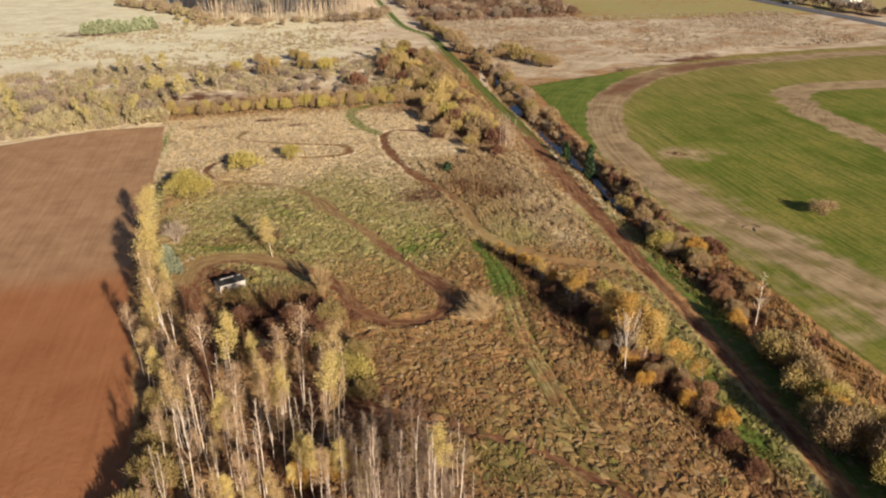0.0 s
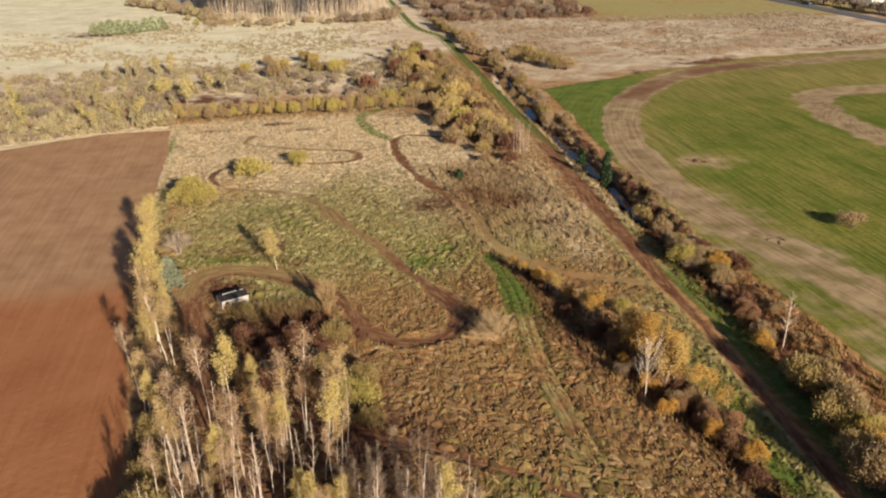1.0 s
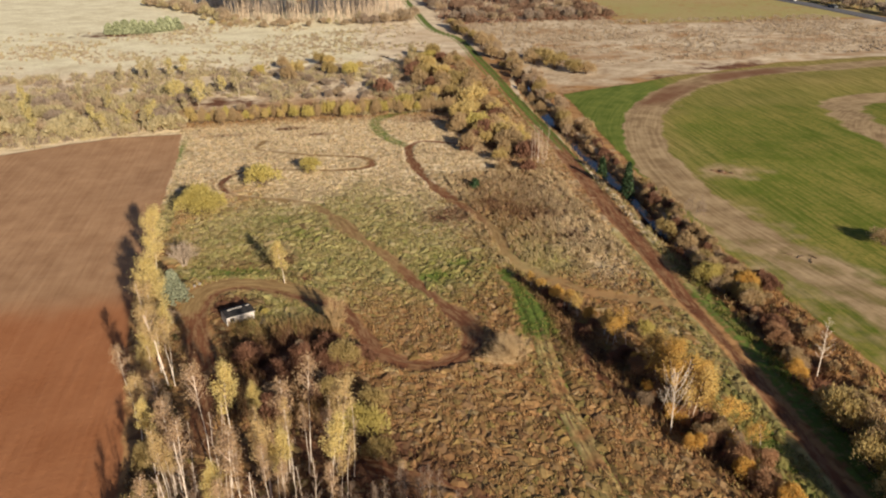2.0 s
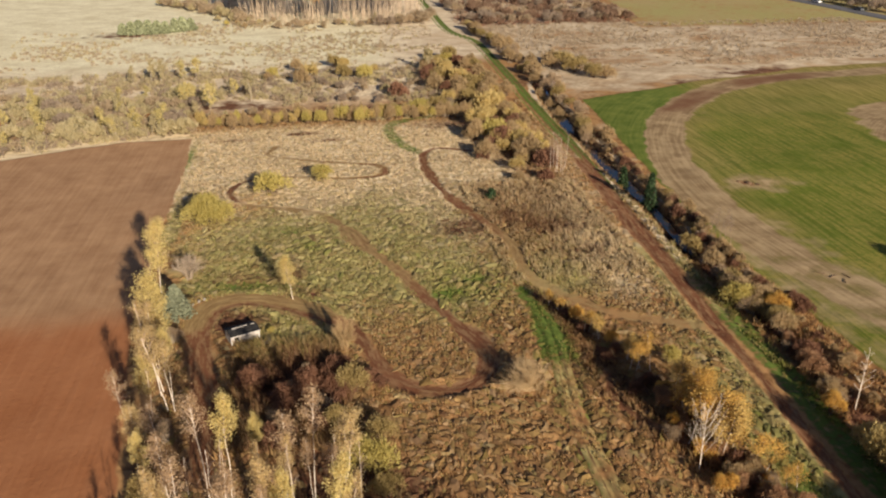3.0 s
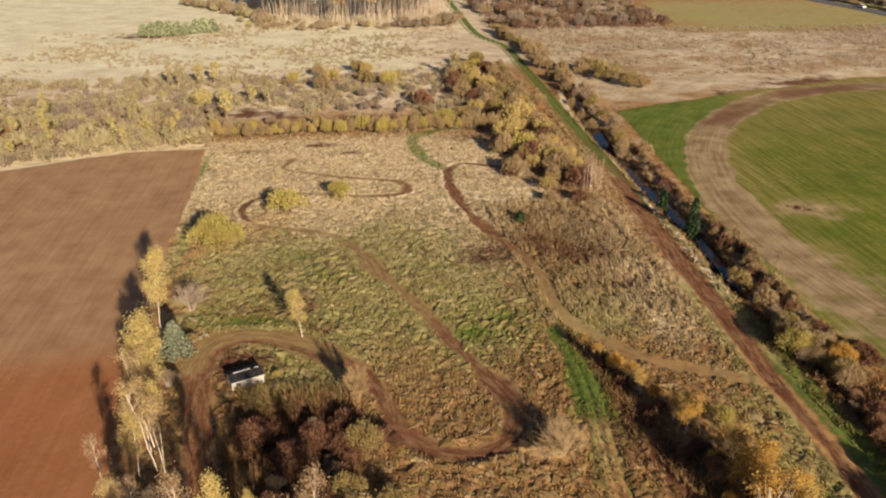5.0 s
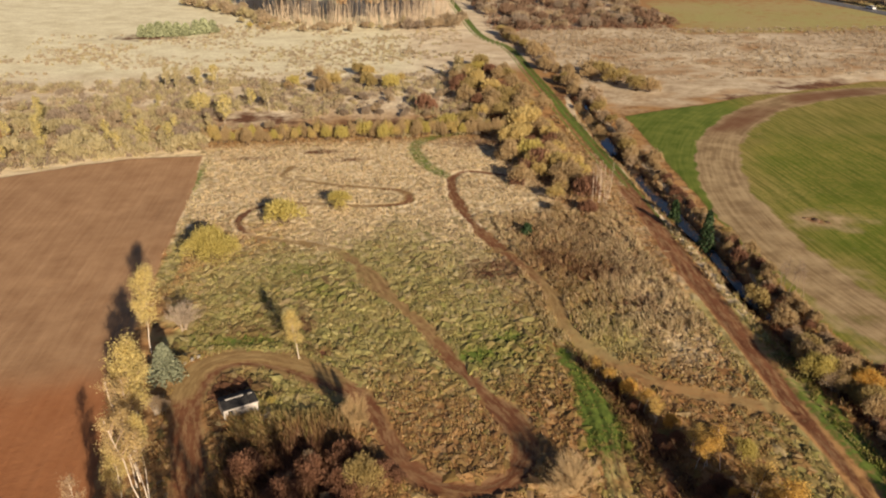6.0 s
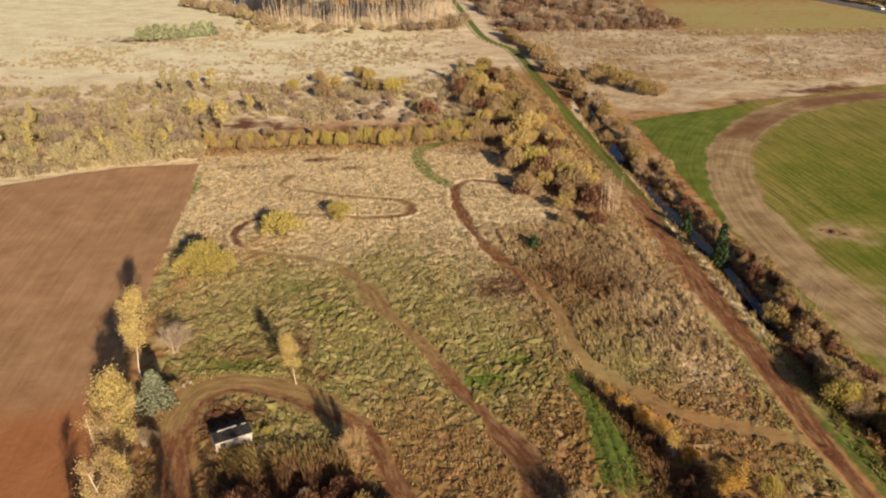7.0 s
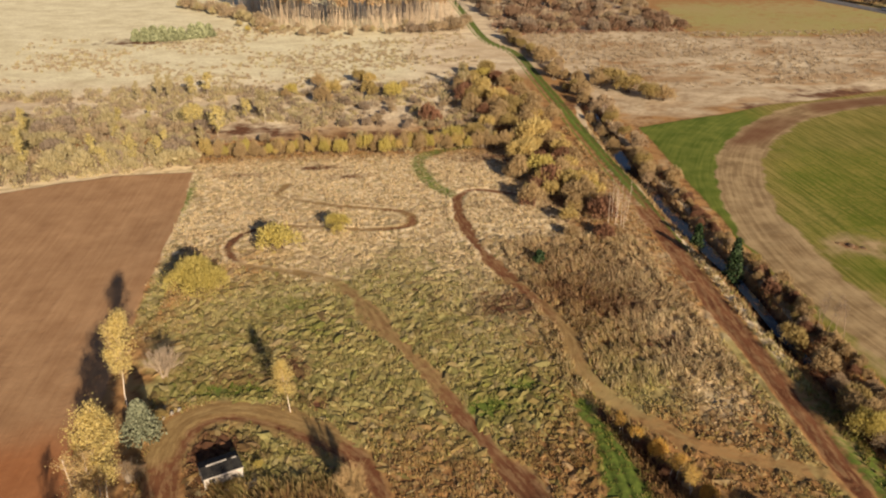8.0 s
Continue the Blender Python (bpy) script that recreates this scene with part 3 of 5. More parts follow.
    m["hay"] = (1 - crop) * (1 - smooth(y, 168, 180)) * np.clip(0.85 * smooth(y + wob * 7 + 26 * (lattice(x / 9, y / 12, 77) - 0.5), 116, 148) * smooth(np.interp(y, [124, 134], [24, 42]) - x, 0, 10) + 0.7 * blob(x, y, 3, 152, 14, 14) + 0.6 * blob(x, y, -14, 152, 9, 12) + 0.8 * blob(x, y, 41, 98, 3.5, 9) + 0.05 * m["lane2"]
                        + 0.6 * blob(x, y, 41, 113, 5.5, 13) + 0.3 * smooth(y + wob * 3, 96, 112) * smooth(x, 12, 20) * smooth(30 - x, 0, 6) + 0.3 * smooth(y, 104, 130), 0, 1)
    bank, _ = away(x, y, DITCH, 6)
    m["pale"] = np.maximum(m["pale"], 0.85 * smooth(0.8 - np.abs(bank - 2.9) + wob * 0.4, -0.3, 0.5) * smooth(y, 96, 104) * (1 - crop) * (1 - m["road"]))
    worn = 0.62 + 0.5 * lattice(x / 3.1, y / 3.1, 17)
    m["dirt"] = np.clip(dirt * np.clip(worn, 0.3, 1), 0, 1)
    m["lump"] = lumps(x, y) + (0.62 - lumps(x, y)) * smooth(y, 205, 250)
    open_meadow = (1 - m["plough"]) * (1 - crop) * (1 - m["dirt"]) * (1 - m["road"]) * (1 - 0.8 * m["track"]) * (1 - 0.7 * m["lane2"])
    near = smooth(230 - y, 0, 60) * smooth(y, 20, 30)
    z = (lattice(x / 19, y / 19, 11) - 0.5) * 0.5 * smooth(300 - y, 0, 80)
    z += open_meadow * near * ((0.12 - 0.05 * smooth(y, 112, 140)) * m["lump"] * (1 - 0.5 * m["lush"]) * (1 - 0.8 * mown) - 0.18)
    z += m["plough"] * (0.045 * lattice(x / 0.8, y / 3.0, 14) - 0.08)
    z += crop * 0.06 * lattice(x / 0.9, y / 2, 15)
    z -= m["dirt"] * 0.10 + ruts * m["dirt"] * 0.07 + rut * m["road"] * 0.10 + wheels * 0.12
    z += np.exp(-((tracks - 1.75) / 0.4) ** 2) * 0.12 * open_meadow
    ditch, _ = away(x, y, DITCH, 6)
    z -= 1.15 * smooth(2.1 - ditch, 0, 1.1) * (0.35 + 0.65 * smooth(y, 96, 106))
    z -= 0.5 * np.exp(-(rim / 0.35) ** 2) + 0.25 * smooth(1.9 - gully, 0, 1.6)
    m["height"] = z
    return m


def height(x, y):
    return float(plan([x], [y])["height"][0])


def mesh_of(name, verts, faces, material, smooth_shaded=False, attrs=None):
    """A mesh from arrays: faces all of one size."""
    me = bpy.data.meshes.new(name)
    verts, faces = np.asarray(verts, np.float32), np.asarray(faces, np.int32)
    k = faces.shape[1]
    me.vertices.add(len(verts))
    me.vertices.foreach_set("co", verts.ravel())
    me.loops.add(faces.size)
    me.loops.foreach_set("vertex_index", faces.ravel())
    me.polygons.add(len(faces))
    me.polygons.foreach_set("loop_start", np.arange(0, faces.size, k, dtype=np.int32))
    me.polygons.foreach_set("use_smooth", np.full(len(faces), smooth_shaded))
    for key, values in (attrs or {}).items():
        me.attributes.new(key, "FLOAT", "POINT").data.foreach_set("value", np.asarray(values, np.float32))
    me.update(calc_edges=True)
    me.materials.append(material)
    return me


def spread(lo, hi, step, low, high, grow):
    """Grid lines: even between lo and hi, growing wider out to low and high."""
    mid = list(np.arange(lo, hi + 1e-6, step))
    s, v, after = step, hi, []
    while v < high:
        s *= grow
        v += s
        after.append(v)
    s, v, before = step, lo, []
    while v > low:
        s *= grow
        v -= s
        before.append(v)
    return np.array(before[::-1] + mid + after)


def build_ground():
    xs = spread(-25, 60, 0.34, -2500, 2500, 1.045)
    xs = np.unique(np.concatenate([xs, np.arange(23.6, 28.6, 0.13), np.arange(44.0, 48.8, 0.17)]).round(3))
    ys = np.concatenate([spread(40, 150, 0.34, -900, 150, 1.06), spread(150.5, 190, 0.5, 150.5, 4200, 1.03)])
    ys = np.unique(ys.round(4))
    gx, gy = np.meshgrid(xs, ys)
    m = plan(gx, gy)
    verts = np.stack([gx.ravel(), gy.ravel(), m["height"]], 1)
    nx, ny = len(xs), len(ys)
    i = (np.arange(ny - 1)[:, None] * nx + np.arange(nx - 1)[None]).ravel()
    quads = np.stack([i, i + 1, i + nx + 1, i + nx], 1)
    kinds = ("plough", "crop", "road", "track")
    share = np.stack([m[k][quads].mean(1) for k in kinds], 1)
    pick = np.where(share.max(1) > 0.5, np.argmax(share + np.array([0, 0, 0.01, 0.02]), 1) + 1, 0)
    soils = ("green", "pale", "lush", "dark", "crop", "stubble", "plough", "clay", "dirt", "across", "along", "lane", "way", "rust", "lump", "hay", "mown", "sere_glare", "fresh", "stale", "olive")
    told = (("ground", "rough autumn meadow of straw-coloured tussocks and fading green grass"),
            ("ploughed_field", "bare ploughed field of red-brown soil with faint furrows"),
            ("crop_field", "green winter crop field with pale stubble turning strips"),
            ("farm_road", "rutted brown earth farm road with grassy verge"),
            ("dirt_track", "winding brown dirt riding track worn into the meadow"))
    for k, (name, label) in enumerate(told):
        q = quads[pick == k]
        used, back = np.unique(q, return_inverse=True)
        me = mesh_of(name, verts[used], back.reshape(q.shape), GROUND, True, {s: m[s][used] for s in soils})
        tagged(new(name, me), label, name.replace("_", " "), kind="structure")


build_ground()


# ---------------------------------------------------------------- plants
def tube(verts, faces, points, radii, sides=5):
    """Adds a tapered bent tube to lists of vertices and quads."""
    points = [Vector(p) for p in points]
    first = len(verts)
    for i, p in enumerate(points):
        way = (points[min(i + 1, len(points) - 1)] - points[max(i - 1, 0)]).normalized()
        a = way.orthogonal().normalized()
        b = way.cross(a)
        for s in range(sides):
            t = 2 * math.pi * s / sides
            verts.append(p + (a * math.cos(t) + b * math.sin(t)) * radii[i])
    for i in range(len(points) - 1):
        for s in range(sides):
            o, q = first + i * sides, (s + 1) % sides
            faces.append((o + s, o + q, o + sides + q, o + sides + s))


def leaves(rng, centres, size, out=None, loose=0.8):
    """Small three-cornered leaves at the centres, facing about outwards where out is given, else any way."""
    n = len(centres)
    face = rng.normal(size=(n, 3)) * loose
    if out is not None:
        face += out / np.maximum(np.linalg.norm(out, axis=1)[:, None], 1e-6)
    a = np.cross(face, rng.normal(size=(n, 3)))
    a /= np.linalg.norm(a, axis=1)[:, None]
    b = np.cross(face, a)
    b /= np.linalg.norm(b, axis=1)[:, None]
    s = size * rng.uniform(0.65, 1.35, (n, 1))
    c = np.asarray(centres)
    v = np.stack([c - a * s, c + a * s * 0.35 + b * s * 0.85, c + a * s * 0.6 - b * s * 0.75], 1).reshape(-1, 3)
    return v, np.arange(3 * n).reshape(n, 3)


def twigs(rng, centres, size, out):
    """Slender leafy twigs at the centres, pointing outwards and up."""
    n = len(centres)
    way = out / np.maximum(np.linalg.norm(out, axis=1)[:, None], 1e-6) + np.array((0, 0, 0.8)) + rng.normal(size=(n, 3)) * 0.5
    way /= np.linalg.norm(way, axis=1)[:, None]
    side = np.cross(way, rng.normal(size=(n, 3)))
    side /= np.linalg.norm(side, axis=1)[:, None]
    c, h, w = np.asarray(centres), size * rng.uniform(1.1, 2.1, (n, 1)), size * 0.46
    v = np.stack([c - way * h - side * w, c - way * h + side * w, c + way * h], 1).reshape(-1, 3)
    return v, np.arange(3 * n).reshape(n, 3)


def part(name, me, parent, label=""):
    ob = new(name, me)
    ob.parent = parent
    return tagged(ob, label)


def birch(seed, h, wide, count, leaf, bark, label, bare=0.32, stems=1, name="birch_tree", limbs=22, size=0.075, lean=0.05, thick=1.0, steep=1.5, twig=None, apart=0.35):
    """A birch: thin pale trunk, rising limbs, a narrow airy crown."""
    rng = np.random.default_rng(seed)
    root = new(name)
    tips = []
    for s in range(stems):
        tv, tf, bv, bf = [], [], [], []
        off = rng.normal(size=2) * (apart if stems > 1 else 0)
        tilt = rng.normal(size=2) * (lean + 0.06 * (stems > 1))
        hh = h * (1 if s == 0 else rng.uniform(0.7, 0.95))
        pts, bend = [], np.zeros(2)
        for i in range(8):
            bend += rng.normal(size=2) * 0.008 * hh
            pts.append(Vector((off[0] + tilt[0] * hh * i / 7 + bend[0], off[1] + tilt[1] * hh * i / 7 + bend[1], hh * i / 7 - 0.25 * (i == 0))))
        r = 0.018 + 0.0025 * hh
        tube(tv, tf, pts, [r * (1.25 if i == 0 else 1) * (1 - 0.88 * i / 7) + 0.012 for i in range(8)], 6)
        for k in range(limbs):
            f = bare + (0.97 - bare) * (k + rng.uniform(0, 1)) / limbs
            i = min(int(f * 7), 6)
            p = pts[i].lerp(pts[i + 1], f * 7 - i)
            g = (f - bare) / (1 - bare)
            reach = wide * (0.35 + 1.05 * math.sin(math.pi * (0.16 + 0.80 * g) ** 0.8)) * rng.uniform(0.6, 1.15) * (1.05 - 0.45 * g)
            turn = rng.uniform(0, 2 * math.pi)
            rise = rng.uniform(0.7, 1.35) * steep
            d = Vector((math.cos(turn), math.sin(turn), rise))
            q1 = p + d * reach * 0.5
            q2 = p + Vector((d.x, d.y, rise * 0.75)) * reach
            tube(bv, bf, [p, q1, q2], [(0.022 + 0.002 * hh) * thick, 0.02 * thick, 0.008 * thick], 3)
            for _ in range(2):
                e = q1 + Vector(rng.normal(size=3)) * 0.3 * reach
                tube(bv, bf, [q1.lerp(q2, rng.uniform(0, 0.6)), e], [0.013 * thick, 0.006 * thick], 3)
            tips += [(p.lerp(q1, 0.6), 0.35), (q1, 0.55), (q2, 0.8), (q1.lerp(q2, 0.5), 0.7)]
        part("trunk", mesh_of("trunk", tv, tf, bark, True), root)
        part("branchwork", mesh_of("branchwork", bv, bf, twig or TWIG_BARK, True), root)
    if count:
        w = np.array([t[1] for t in tips])
        k = rng.choice(len(tips), count, p=w / w.sum())
        c = np.array([tips[i][0] for i in k]) + rng.normal(size=(count, 3)) * (0.2, 0.2, 0.3) * max(wide, 0.8)
        part("crown", mesh_of("crown", *leaves(rng, c, size * 1.2, c - np.array((0, 0, h * 0.55)), 0.8), leaf), root)
    return tagged(root, label, "tree")


def fan_birch(seed, h, reach, steep=1.0):
    """A leafless birch: straight white trunk with long thin limbs rising evenly in a fan."""
    rng = np.random.default_rng(seed)
    root = new("birch_tree")
    tv, tf, bv, bf = [], [], [], []
    pts = [Vector((0.25 * math.sin(1.2 * i / 7), 0.12 * i / 7, h * i / 7 - 0.25 * (i == 0))) for i in range(8)]
    tube(tv, tf, pts, [0.062 * (1 - 0.86 * i / 7) for i in range(8)], 7)
    for k in range(22):
        f = 0.24 + 0.7 * (k + rng.uniform(0, 1)) / 22
        i = min(int(f * 7), 6)
        p = pts[i].lerp(pts[i + 1], f * 7 - i)
        t = 2.4 * k + rng.uniform(-0.5, 0.5)
        long = reach * (1.12 - 0.85 * f) * rng.uniform(0.75, 1.2)
        d = Vector((math.cos(t), math.sin(t), rng.uniform(1.0, 1.6) * steep))
        q1, q2 = p + d * long * 0.5, p + Vector((d.x, d.y, d.z * 1.25)) * long
        tube(bv, bf, [p, q1, q2], [0.016, 0.011, 0.005], 4)
        for _ in range(4):
            a = p.lerp(q1, rng.uniform(0.4, 1)).lerp(q2, rng.uniform(0, 0.6))
            e = a + (d + Vector(rng.normal(size=3)) * 0.5) * long * 0.3
            tube(bv, bf, [a, e], [0.009, 0.004], 3)
    part("trunk", mesh_of("trunk", tv, tf, BIRCH_BARK, True), root)
    part("branchwork", mesh_of("branchwork", bv, bf, BIRCH_BARK, True), root)
    return tagged(root, "leafless birch with a fan of white branches", "tree")


def bush(seed, r, h, count, leaf, bark, label, lobes=9, name="willow_bush", size=0.085, stems=12, fill=0.6):
    """A many-stemmed bush of uneven rounded clumps."""
    rng = np.random.default_rng(seed)
    root = new(name)
    sv, sf, cs, rs = [], [], [], []
    for k in range(lobes):
        t, d = rng.uniform(0, 2 * math.pi), math.sqrt(rng.uniform(0, 1)) * r * 0.62
        top = h * (1 - 0.35 * (d / r)) * rng.uniform(0.78, 1.0)
        q = r * rng.uniform(0.34, 0.52)
        cs.append((math.cos(t) * d, math.sin(t) * d, max(top - q * 0.95, 0.45 * q)))
        rs.append((q, q, min(q * rng.uniform(0.95, 1.35), top * 0.55)))
    for k in range(stems):
        c = Vector(cs[k % lobes]) + Vector(rng.normal(size=3)) * r * 0.18
        b = Vector((*(rng.normal(size=2) * r * 0.12), -0.2))
        tube(sv, sf, [b, b.lerp(c, 0.5) + Vector((0, 0, 0.12 * h)), c, c + (c - b) * 0.32], [0.05, 0.035, 0.022, 0.006], 4)
    cs, rs = np.array(cs), np.array(rs)
    k = rng.integers(0, lobes, count)
    d = rng.normal(size=(count, 3))
    d /= np.linalg.norm(d, axis=1)[:, None]
    d[:, 2] = np.where(d[:, 2] < -0.35, -d[:, 2], d[:, 2])
    shell = rng.uniform(fill, 1.0, (count, 1)) ** 0.5 * (1 + 0.16 * rng.normal(size=(count, 1)))
    p = cs[k] + d * rs[k] * shell
    p[:, 2] = np.maximum(p[:, 2], 0.05)
    part("woody_base", mesh_of("woody_base", sv, sf, bark, True), root)
    part("foliage", mesh_of("foliage", *twigs(rng, p, size * 1.15, p - cs[k] + np.array((0, 0, 0.15))), leaf), root)
    return tagged(root, label, "bush")


def twig_fan(seed, r, h, shoots, material, label):
    """A leafless bush: fine stems fanning out of one base into a soft dome, with thin side shoots."""
    rng = np.random.default_rng(seed)
    root = new("bare_bush")
    sv, sf, tv, tf = [], [], [], []
    for k in range(34):
        t, u = rng.uniform(0, 2 * math.pi), math.sqrt(rng.uniform(0.02, 1))
        end = Vector((math.cos(t) * r * u, math.sin(t) * r * u, h * math.sqrt(max(1 - 0.75 * u * u, 0.1)) * rng.uniform(0.8, 1.1)))
        base = Vector((*(rng.normal(size=2) * 0.12), -0.15))
        mid = base.lerp(end, 0.5) + Vector((0, 0, 0.16 * h * u))
        tube(sv, sf, [base, mid, end], [0.035, 0.02, 0.006], 4)
        for _ in range(shoots):
            a = mid.lerp(end, rng.uniform(-0.5, 0.9))
            e = a + ((end - base).normalized() + Vector(rng.normal(size=3)) * 0.55) * r * rng.uniform(0.14, 0.34)
            tube(tv, tf, [a, e], [0.011, 0.005], 3)
    part("woody_base", mesh_of("woody_base", sv, sf, material, True), root)
    part("twigwork", mesh_of("twigwork", tv, tf, material, True), root)
    return tagged(root, label, "bush")


def conifer(seed, h, wide, tiers, leaf, label, name="spruce_tree", blunt=0.0, size=0.2, dense=12):
    """A conifer: straight trunk, whorls of drooping boughs in a ragged cone."""
    rng = np.random.default_rng(seed)
    root = new(name)
    tv, tf, bv, bf, c = [], [], [], [], []
    tube(tv, tf, [(0, 0, -0.2), (0.03, 0, h * 0.5), (0, 0.02, h)], [0.14, 0.09, 0.015], 6)
    for k in range(tiers):
        f = k / tiers
        z = h * (0.08 + 0.9 * f)
        reach = wide * ((1 - f) ** (0.9 - 0.45 * blunt)) * rng.uniform(0.82, 1.1) + 0.06
        for s in range(9):
            t = 2 * math.pi * (s + rng.uniform(-0.3, 0.3)) / 9 + k
            e = Vector((math.cos(t) * reach, math.sin(t) * reach, z - reach * (0.30 - 0.6 * blunt)))
            o = Vector((0, 0, z))
            tube(bv, bf, [o, o.lerp(e, 0.6) + Vector((0, 0, 0.05)), e], [0.025, 0.018, 0.006], 3)
            for j in range(dense):
                u = rng.uniform(0.15, 1.05)
                c.append(o.lerp(e, u) + Vector(rng.normal(size=3)) * 0.12)
    part("trunk", mesh_of("trunk", tv, tf, TWIG_BARK, True), root)
    part("boughwork", mesh_of("boughwork", bv, bf, TWIG_BARK, True), root)
    part("needle_cover", mesh_of("needle_cover", *leaves(rng, np.array(c), size * 1.15), leaf), root)
    return tagged(root, label, "tree")


USED = set()


def plant(proto, x, y, tall, own, rng, group="", wide=1.0, sink=0.0):
    """Puts a plant at a place, scaled from its own height to the wanted one. The first one is the built one itself."""
    z = height(x, y) - sink
    s = tall / own
    m = pose(x, y, z, 0, 0, rng.uniform(0, 360)) @ Matrix.Diagonal((s * wide, s * wide, s, 1))
    if proto.name in USED:
        k = proto.scale
        ob = copy_thing(proto, m @ Matrix.Diagonal((1 / k.x, 1 / k.y, 1 / k.z, 1)))
    else:
        USED.add(proto.name)
        ob = proto
        ob.matrix_basis = m
    if group:
        tagged(ob, group=group)
    return ob


# ---------------------------------------------------------------- birch grove and the row by the ploughed field
rng = np.random.default_rng(5)
FULL = [birch(11 + i, 10, 1.12, 7600, YELLOW, BIRCH_BARK, "birch with yellow autumn leaves and a white trunk", 0.3, limbs=36, size=0.055, steep=1.9, twig=PINK_BARK) for i in range(2)]
SLIM = [birch(21 + i, 10, 0.72, 4000, YELLOW, BIRCH_BARK, "slim birch with a narrow yellow crown", 0.56, size=0.052) for i in range(2)]
HALF = [birch(31 + i, 10, 0.85, 4200, GOLD, BIRCH_BARK, "half-bare birch with thin golden leaves", 0.54, stems=2, size=0.05, twig=PINK_BARK) for i in range(2)]
RUSSET = [birch(41 + i, 10, 0.8, 1500, PINK, BIRCH_BARK, "nearly bare birch with russet leaves on its twigs", 0.58, size=0.05, twig=PINK_BARK) for i in range(3)]
BARE = [birch(51 + i, 10, 0.9, 0, YELLOW, BIRCH_BARK, "leafless birch with a thin white trunk", 0.4, limbs=20, twig=PINK_BARK, thick=0.8) for i in range(3)]
AMBER = [birch(61 + i, 5, 0.85, 2600, (ORANGE, AMBERY, ORANGE)[i], BIRCH_BARK, "small birch with golden-orange leaves at the top", 0.45, stems=2, lean=0.07, size=0.05) for i in range(3)]
KINDS = {"y": FULL, "s": SLIM, "h": HALF, "r": RUSSET, "b": BARE}
OWN = {"y": 10, "s": 10, "h": 10, "r": 10, "b": 10}
GROVE = [("r", -8.0, 62.1, 11), ("s", -6.0, 61.7, 11), ("s", -4.1, 65.0, 7), ("r", -1.3, 60.8, 10), ("r", 0.7, 61.8, 11), ("h", 3.0, 60.9, 10),
         ("s", 1.9, 54.7, 10), ("r", -10.6, 59.8, 10), ("r", -8.9, 56.2, 10), ("r", -5.4, 53.4, 11), ("h", -2.3, 56.1, 10), ("s", -1.5, 54.8, 9),
         ("s", -6.3, 52.5, 9), ("b", -7.8, 52.3, 11), ("b", -8.9, 48.7, 12), ("r", -11.1, 52.6, 8), ("b", -3.3, 49.6, 10), ("s", -0.5, 48.6, 7), ("s", 0.6, 47.6, 7),
         ("y", 2.9, 48.6, 5.2), ("y", 0.4, 49.6, 5.0), ("h", 2.0, 49.6, 4.4), ("y", 4.6, 46.8, 4.4), ("s", -1.0, 48.8, 4.0)]
GROVE2 = [("s", -5.8, 46.5, 6), ("h", -2.4, 45.4, 6), ("s", -4.6, 45.8, 5), ("s", 10.8, 44.2, 9), ("b", 9.0, 45.3, 9), ("b", 7.3, 45.6, 8), ("b", 5.5, 45.3, 9),
          ("b", 9.8, 43.7, 9), ("b", 12.2, 44.5, 8), ("b", -9.6, 51.2, 10), ("h", -10.4, 57.2, 9), ("s", -12.6, 62.5, 8), ("r", -12.0, 66.0, 8), ("b", -6.6, 57.0, 10), ("r", 2.4, 58.2, 8)]
for kind, x, y, tall in GROVE + GROVE2:
    plant(KINDS[kind][rng.integers(len(KINDS[kind]))], x, y, tall, OWN[kind], rng, "birch grove")
for k in range(52):
    x, y = rng.uniform(-11.5, 4.5), rng.uniform(43, 61)
    kind = "bbrbrhb"[rng.integers(7)]
    plant(KINDS[kind][rng.integers(len(KINDS[kind]))], x, y, rng.uniform(6, 9.5), OWN[kind], rng, "birch grove", 0.75)
for k in range(22):
    plant(BARE[rng.integers(3)], rng.uniform(4.5, 13), rng.uniform(41, 47.5), rng.uniform(6, 9), 10, rng, "birch grove", 0.7)
THIN = [birch(56 + i, 8, 0.7, 300, BROWN, SAPLING_BARK, "thin leafless sapling with brownish twigs", 0.35, limbs=18, size=0.05, twig=SAPLING_BARK, thick=0.8) for i in range(2)]
for k in range(70):
    plant(THIN[rng.integers(2)], rng.uniform(3, 11.5), rng.uniform(42, 52.5), rng.uniform(5, 7.5), 8, rng, "birch grove", 0.8)
for k in range(12):
    plant(BARE[rng.integers(3)], 45.0 + rng.normal() * 0.8, 138.2 + rng.normal() * 1.7, rng.uniform(5, 7.5), 10, rng, "pale leafless saplings beside the road", 0.8)
ROW = [("h", -13.6, 75.8, 10.1), ("s", -12.9, 76.5, 8.7), ("y", -14.9, 75.3, 7.1), ("y", -15.7, 83.7, 10.9), ("h", -14.6, 79.4, 10), ("y", -17.8, 99.8, 10.2),
       ("r", -15.8, 70.5, 8.5), ("h", -14.6, 67.0, 8.0), ("y", -16.4, 86.8, 8.5), ("h", -15.6, 81.2, 9.0)]
for kind, x, y, tall in ROW:
    plant(KINDS[kind][rng.integers(len(KINDS[kind]))], x, y, tall, OWN[kind], rng, "birches along the ploughed field", 1.05)
plant(FULL[0], -1.9, 97.0, 5.7, 10, rng, "", 1.35)
SHOWN = [fan_birch(71, 7, 1.3, 0.7), fan_birch(72, 7, 2.2, 1.3)]
plant(SHOWN[0], 53.6, 66.3, 7.1, 7, rng)
plant(SHOWN[1], 34.0, 60.0, 6.8, 7, rng)
